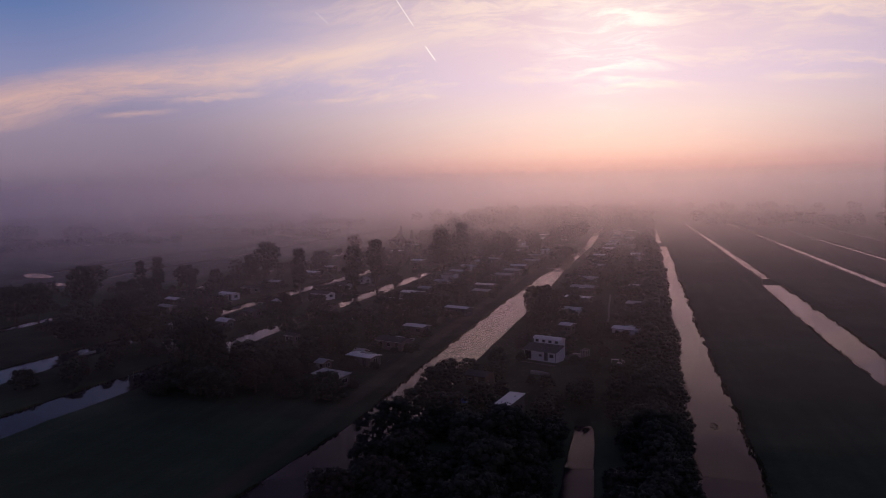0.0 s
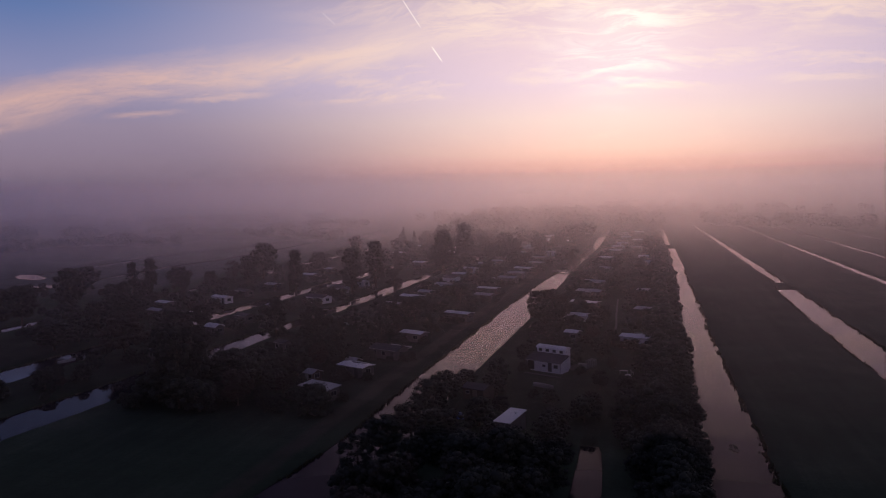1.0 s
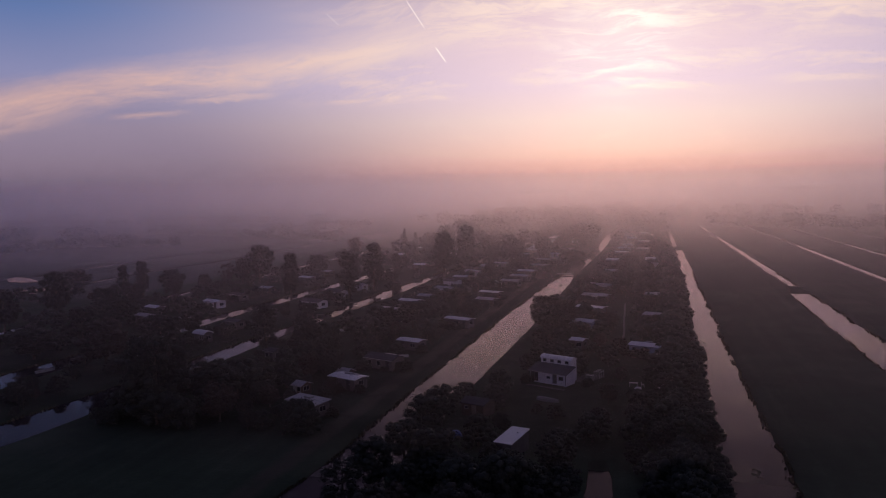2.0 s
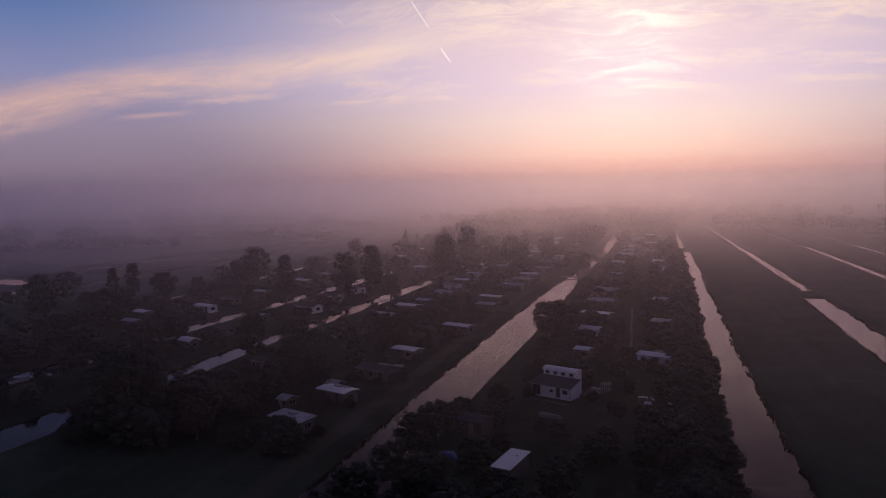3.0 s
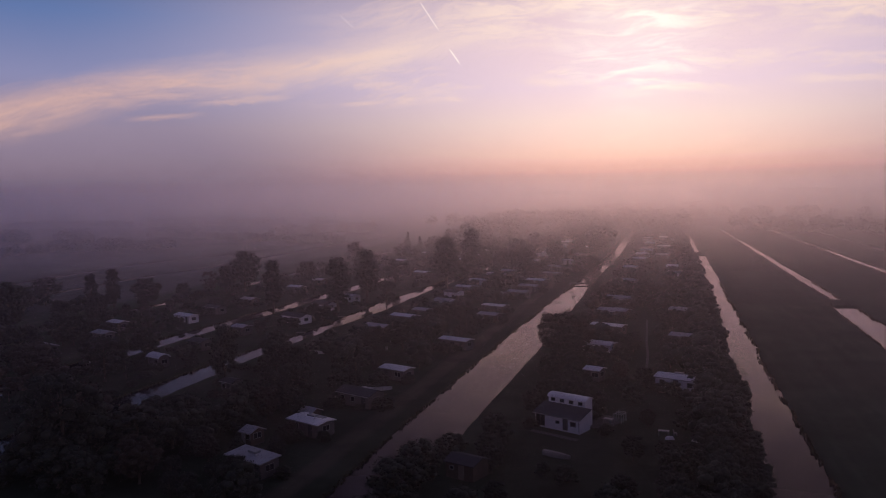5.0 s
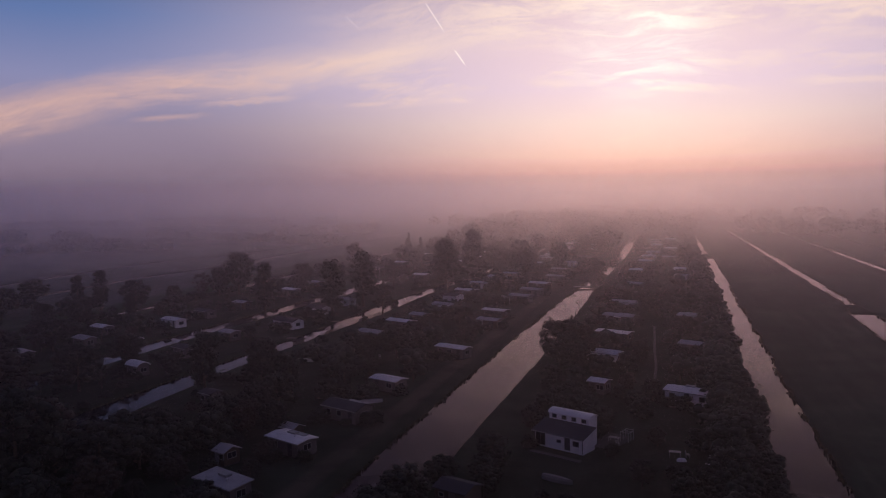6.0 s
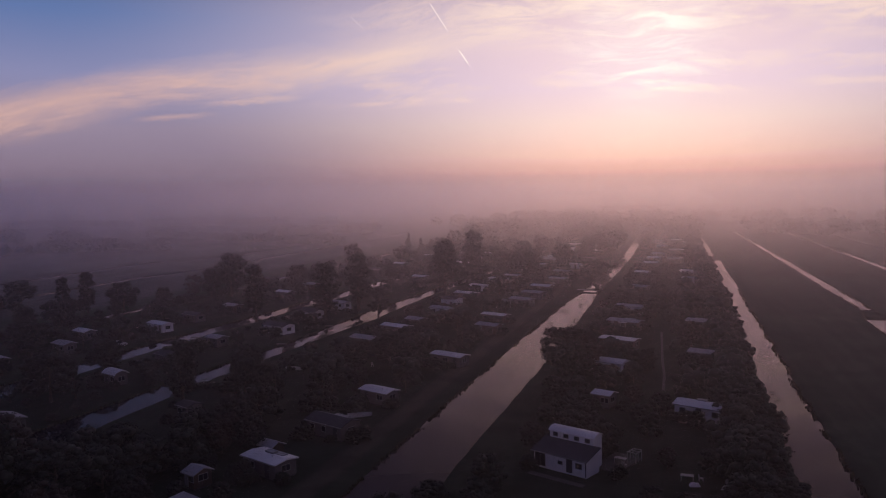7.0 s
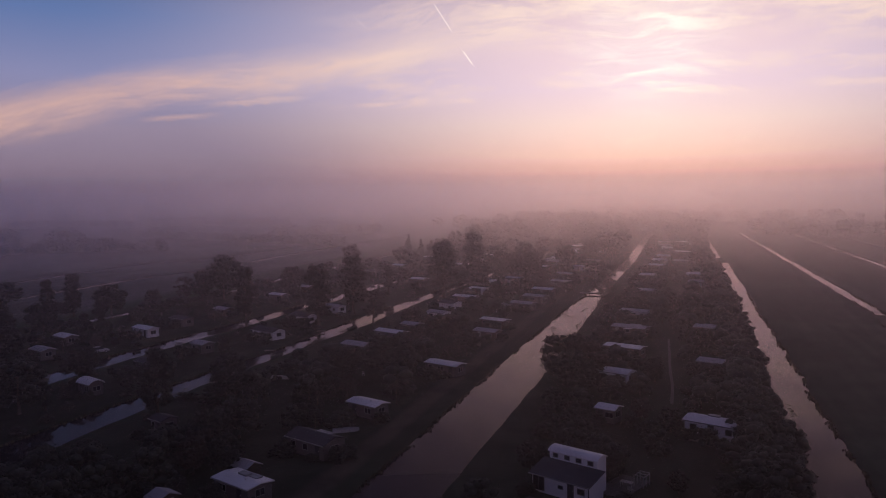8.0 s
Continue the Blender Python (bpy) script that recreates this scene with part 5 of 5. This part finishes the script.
for x, y, a in ((33.7, 157.0, -20), (31.9, 161.0, 30), (41.8, 152.5, -5), (-27.5, 196.9, -20)):
    garden_table(x, y, a)
for x, y, a in ((32.7, 163.6, 10), (34.2, 155.4, 150), (46.4, 151.3, 40), (43.4, 152.6, 100), (46.9, 152.2, 200), (-18.0, 204.0, 30), (45.2, 121.0, 20), (43.0, 121.5, 70)):
    garden_chair(x, y, a)


def paved_yard(x, y, w, l, turn, label):
    ob = on_land("paved_yard", label, "paving", x, y, turn, z=land_height(x, y))
    ob["kind"] = "structure"
    slab = mesh_of("slab", boxed(-0.485, 0.485, -0.485, 0.485, -0.4, 0.08, bevel=0.012), M_PAVE)
    for i in range(int(w)):
        for j in range(int(l)):
            part("slab", slab, None, ob, at=pose(i - w / 2 + 0.5, j - l / 2 + 0.5, 0.012 * noise.noise((i, j, x))))


paved_yard(26.2, 149.6, 8, 1, -26, "strip of grey slabs along the front of the house")
paved_yard(33.2, 157.2, 4, 7, -26, "small yard of grey slabs beside the house")


def timber_shed(x, y, turn, w, l, eave, rise, top, label, name="shed"):
    ob = on_land(name, label, "shed", x, y, turn, "sheds")
    e = eave - 0.1
    part("wall", prism([(-w / 2, -0.1), (w / 2, -0.1), (w / 2, e), (0, e + rise), (-w / 2, e)], -l / 2, l / 2), M_WALL[2], ob)
    part("roof", prism(roof_profile(w, eave, rise, "gable"), -l / 2 - 0.25, l / 2 + 0.25), M_ROOF[top], ob)
    add_door(ob, 0.3, -w / 2, 0.02, M_WOOD, 1.9)
    add_window(ob, -l * 0.28, -w / 2, 1.35, 0.75, 0.55)


timber_shed(17.2, 131.5, -22, 3.4, 4.2, 2.1, 0.6, 2, "low brown timber shed with a dark felt roof by the canal")
timber_shed(-12.4, 149.5, -22, 2.2, 2.6, 1.9, 0.6, 1, "small brown garden shed with a grey roof")


def tarpaulin(x, y, turn, cloth, label, size=1.0, high=0.85):
    ob = on_land("tarpaulin", label, "tarpaulin", x, y, turn)
    bm = bmesh.new()
    bmesh.ops.create_grid(bm, x_segments=12, y_segments=8, size=1.0)
    for v in bm.verts:
        px, py = v.co.x, v.co.y
        edge = max(abs(px), abs(py))
        v.co = (px * 1.5 * size, py * 0.95 * size, high * (1 - max(0, edge - 0.62) / 0.38) + 0.10 * noise.noise((px * 2.5, py * 2.5, x)) + (0 if edge < 0.95 else -0.06))
    bmesh.ops.solidify(bm, geom=bm.faces[:], thickness=0.02)
    part("sheet", bm, cloth, ob)
    part("load", boxed(-0.85 * size, 0.85 * size, -0.5 * size, 0.5 * size, 0.0, high * 0.7), M_WOOD, ob)


tarpaulin(15.6, 119.5, 15, M_BLUE, "blue tarpaulin thrown over a garden trailer")
tarpaulin(46.5, 150.5, -30, M_ROOF[0], "white plastic sheet over a stack in the garden", 0.6, 0.5)
tarpaulin(42.6, 151.0, 10, M_ROOF[0], "small white plastic sheet lying over garden things", 0.45, 0.35)


def party_tent(x, y):
    ob = on_land("party_tent", "small white garden tent with a pointed roof", "tent", x, y, -24)
    bm = bmesh.new()
    base = [bm.verts.new((u * 1.6, v * 1.6, 2.0)) for u, v in ((-1, -1), (1, -1), (1, 1), (-1, 1))]
    top = bm.verts.new((0, 0, 2.9))
    for i in range(4):
        bm.faces.new((base[i], base[(i + 1) % 4], top))
    bmesh.ops.solidify(bm, geom=bm.faces[:], thickness=0.03)
    part("canopy", bm, M_FRAME, ob)
    for u in (-1.5, 1.5):
        for v in (-1.5, 1.5):
            part("pole", boxed(u - 0.04, u + 0.04, v - 0.04, v + 0.04, -0.1, 2.02), M_METAL, ob)


party_tent(-6.3, 286.4)


def car(x, y, turn, paint, label):
    ob = on_land("car", label, "car", x, y, turn, "parked cars")
    body = bmesh.new()
    prof = [(-2.05, 0.32), (2.05, 0.32), (2.1, 0.62), (1.95, 0.82), (1.05, 0.95), (-1.75, 0.98), (-2.1, 0.85)]
    a = [body.verts.new((u, -0.85, z)) for u, z in prof]
    b = [body.verts.new((u, 0.85, z)) for u, z in prof]
    body.faces.new(a)
    body.faces.new(b[::-1])
    for i in range(7):
        body.faces.new((a[i], b[i], b[(i + 1) % 7], a[(i + 1) % 7]))
    bmesh.ops.recalc_face_normals(body, faces=body.faces[:])
    bmesh.ops.bevel(body, geom=body.edges[:], offset=0.06, segments=2, affect="EDGES")
    part("body", body, paint, ob)
    cab = bmesh.new()
    v = [cab.verts.new(p) for p in ((-1.7, -0.78, 0.96), (0.95, -0.78, 0.96), (0.25, -0.62, 1.45), (-1.35, -0.62, 1.45), (-1.7, 0.78, 0.96), (0.95, 0.78, 0.96), (0.25, 0.62, 1.45), (-1.35, 0.62, 1.45))]
    for f in ((0, 1, 2, 3), (7, 6, 5, 4), (1, 5, 6, 2), (4, 0, 3, 7), (4, 5, 1, 0)):
        cab.faces.new([v[i] for i in f])
    part("windows", cab, M_GLASS, ob)
    part("roof", boxed(-1.36, 0.26, -0.63, 0.63, 1.44, 1.50, bevel=0.02), paint, ob)
    for u in (-1.3, 1.3):
        for w in (-0.8, 0.8):
            bm = bmesh.new()
            tube(bm, (u, w - 0.1, 0.31), (u, w + 0.1, 0.31), 0.31, 0.31, 14)
            t = part("wheel", bm, M_TYRE, ob)
            bm = bmesh.new()
            tube(bm, (u, w - 0.105, 0.31), (u, w + 0.105, 0.31), 0.19, 0.19, 10)
            part("rim", bm, M_METAL, t)


car(-85.9, 213.0, 60, M_PAINT[0], "white car parked on the grass between the chalets")
car(-20.2, 214.4, 60, M_PAINT[1], "dark car parked beside a chalet")

# ---------------------------------------------------------------- on the water and along the banks
lily_rng = np.random.default_rng(5)


def lily_patch(x, y, w, l, n):
    verts, faces = [], []
    for k in range(int(n * 0.55)):
        r, a = math.sqrt(lily_rng.random()), lily_rng.random() * 6.283
        cx, cy = x + w * r * math.cos(a), y + l * r * math.sin(a)
        s = 0.10 + 0.17 * lily_rng.random()
        base = len(verts)
        for q in range(7):
            b = a + q * 6.0 / 6
            verts.append((cx + s * math.cos(b), cy + s * math.sin(b), 0.012 + 0.01 * lily_rng.random()))
        faces.append(tuple(range(base, base + 7)))
    me = bpy.data.meshes.new("water_lilies")
    me.from_pydata(verts, [], faces)
    me.materials.append(M_REED)
    tagged(new("water_lilies", me), "patch of dark floating lily leaves on the canal", "water lilies", kind="stuff")


for x, y, w, l, n in ((12.6, 283, 1.6, 5, 150), (16.2, 296, 1.0, 6, 120), (14.0, 309, 1.0, 4, 90), (17.0, 268, 0.9, 5, 90), (11.0, 262, 1.0, 4, 80), (15.6, 352, 1.0, 5, 80), (22.4, 430, 1.4, 7, 130), (23.6, 452, 1.2, 5, 90),
                      (-42.6, 236, 1.0, 6, 130), (-41.6, 252, 1.0, 5, 110), (-40.0, 264, 0.9, 5, 90), (-70.6, 250, 0.8, 5, 80), (57.6, 196, 0.6, 4, 40), (57.0, 112, 0.7, 2, 50), (-46.8, 186, 0.8, 5, 80)):
    lily_patch(x, y, w, l, n)


def reed_fringe(i, right, y0, y1, step, tall):
    """Uneven tufts of reed and rough grass along a bank."""
    verts, faces = [], []
    y = y0
    while y < y1:
        thick = noise.noise((y * 0.13, i * 3.3 + right, 2.0))
        if thick > -0.18:
            x = bank(i, right, y) + (0.22 if right else -0.22) * lily_rng.random() * 2
            for k in range(4):
                h = tall * (0.5 + thick) * (0.6 + 0.7 * lily_rng.random())
                a, b = lily_rng.random() * 6.283, 0.10 + 0.12 * lily_rng.random()
                dx, dy = math.cos(a) * b, math.sin(a) * b
                ox, oy = x + lily_rng.normal() * 0.25, y + lily_rng.normal() * 0.3
                lx, ly = lily_rng.normal() * 0.2 * h, lily_rng.normal() * 0.2 * h
                n = len(verts)
                verts += [(ox - dx, oy - dy, 0.0), (ox + dx, oy + dy, 0.0), (ox + dx * 0.5 + lx, oy + dy * 0.5 + ly, 0.2 + h), (ox - dx * 0.5 + lx, oy - dy * 0.5 + ly, 0.15 + h)]
                faces.append((n, n + 1, n + 2, n + 3))
        y += step
    me = bpy.data.meshes.new("reeds")
    me.from_pydata(verts, [], faces)
    me.materials.append(M_REED)
    tagged(new("reeds", me), "ragged fringe of reeds and rough grass along the bank", "reeds", kind="stuff")


for i, right, tall in ((5, 0, 0.1), (7, 1, 0.14), (8, 0, 0.1), (8, 1, 0.1), (4, 0, 0.2), (3, 0, 0.2)):
    reed_fringe(i, right, 70, 340, 0.45, tall)
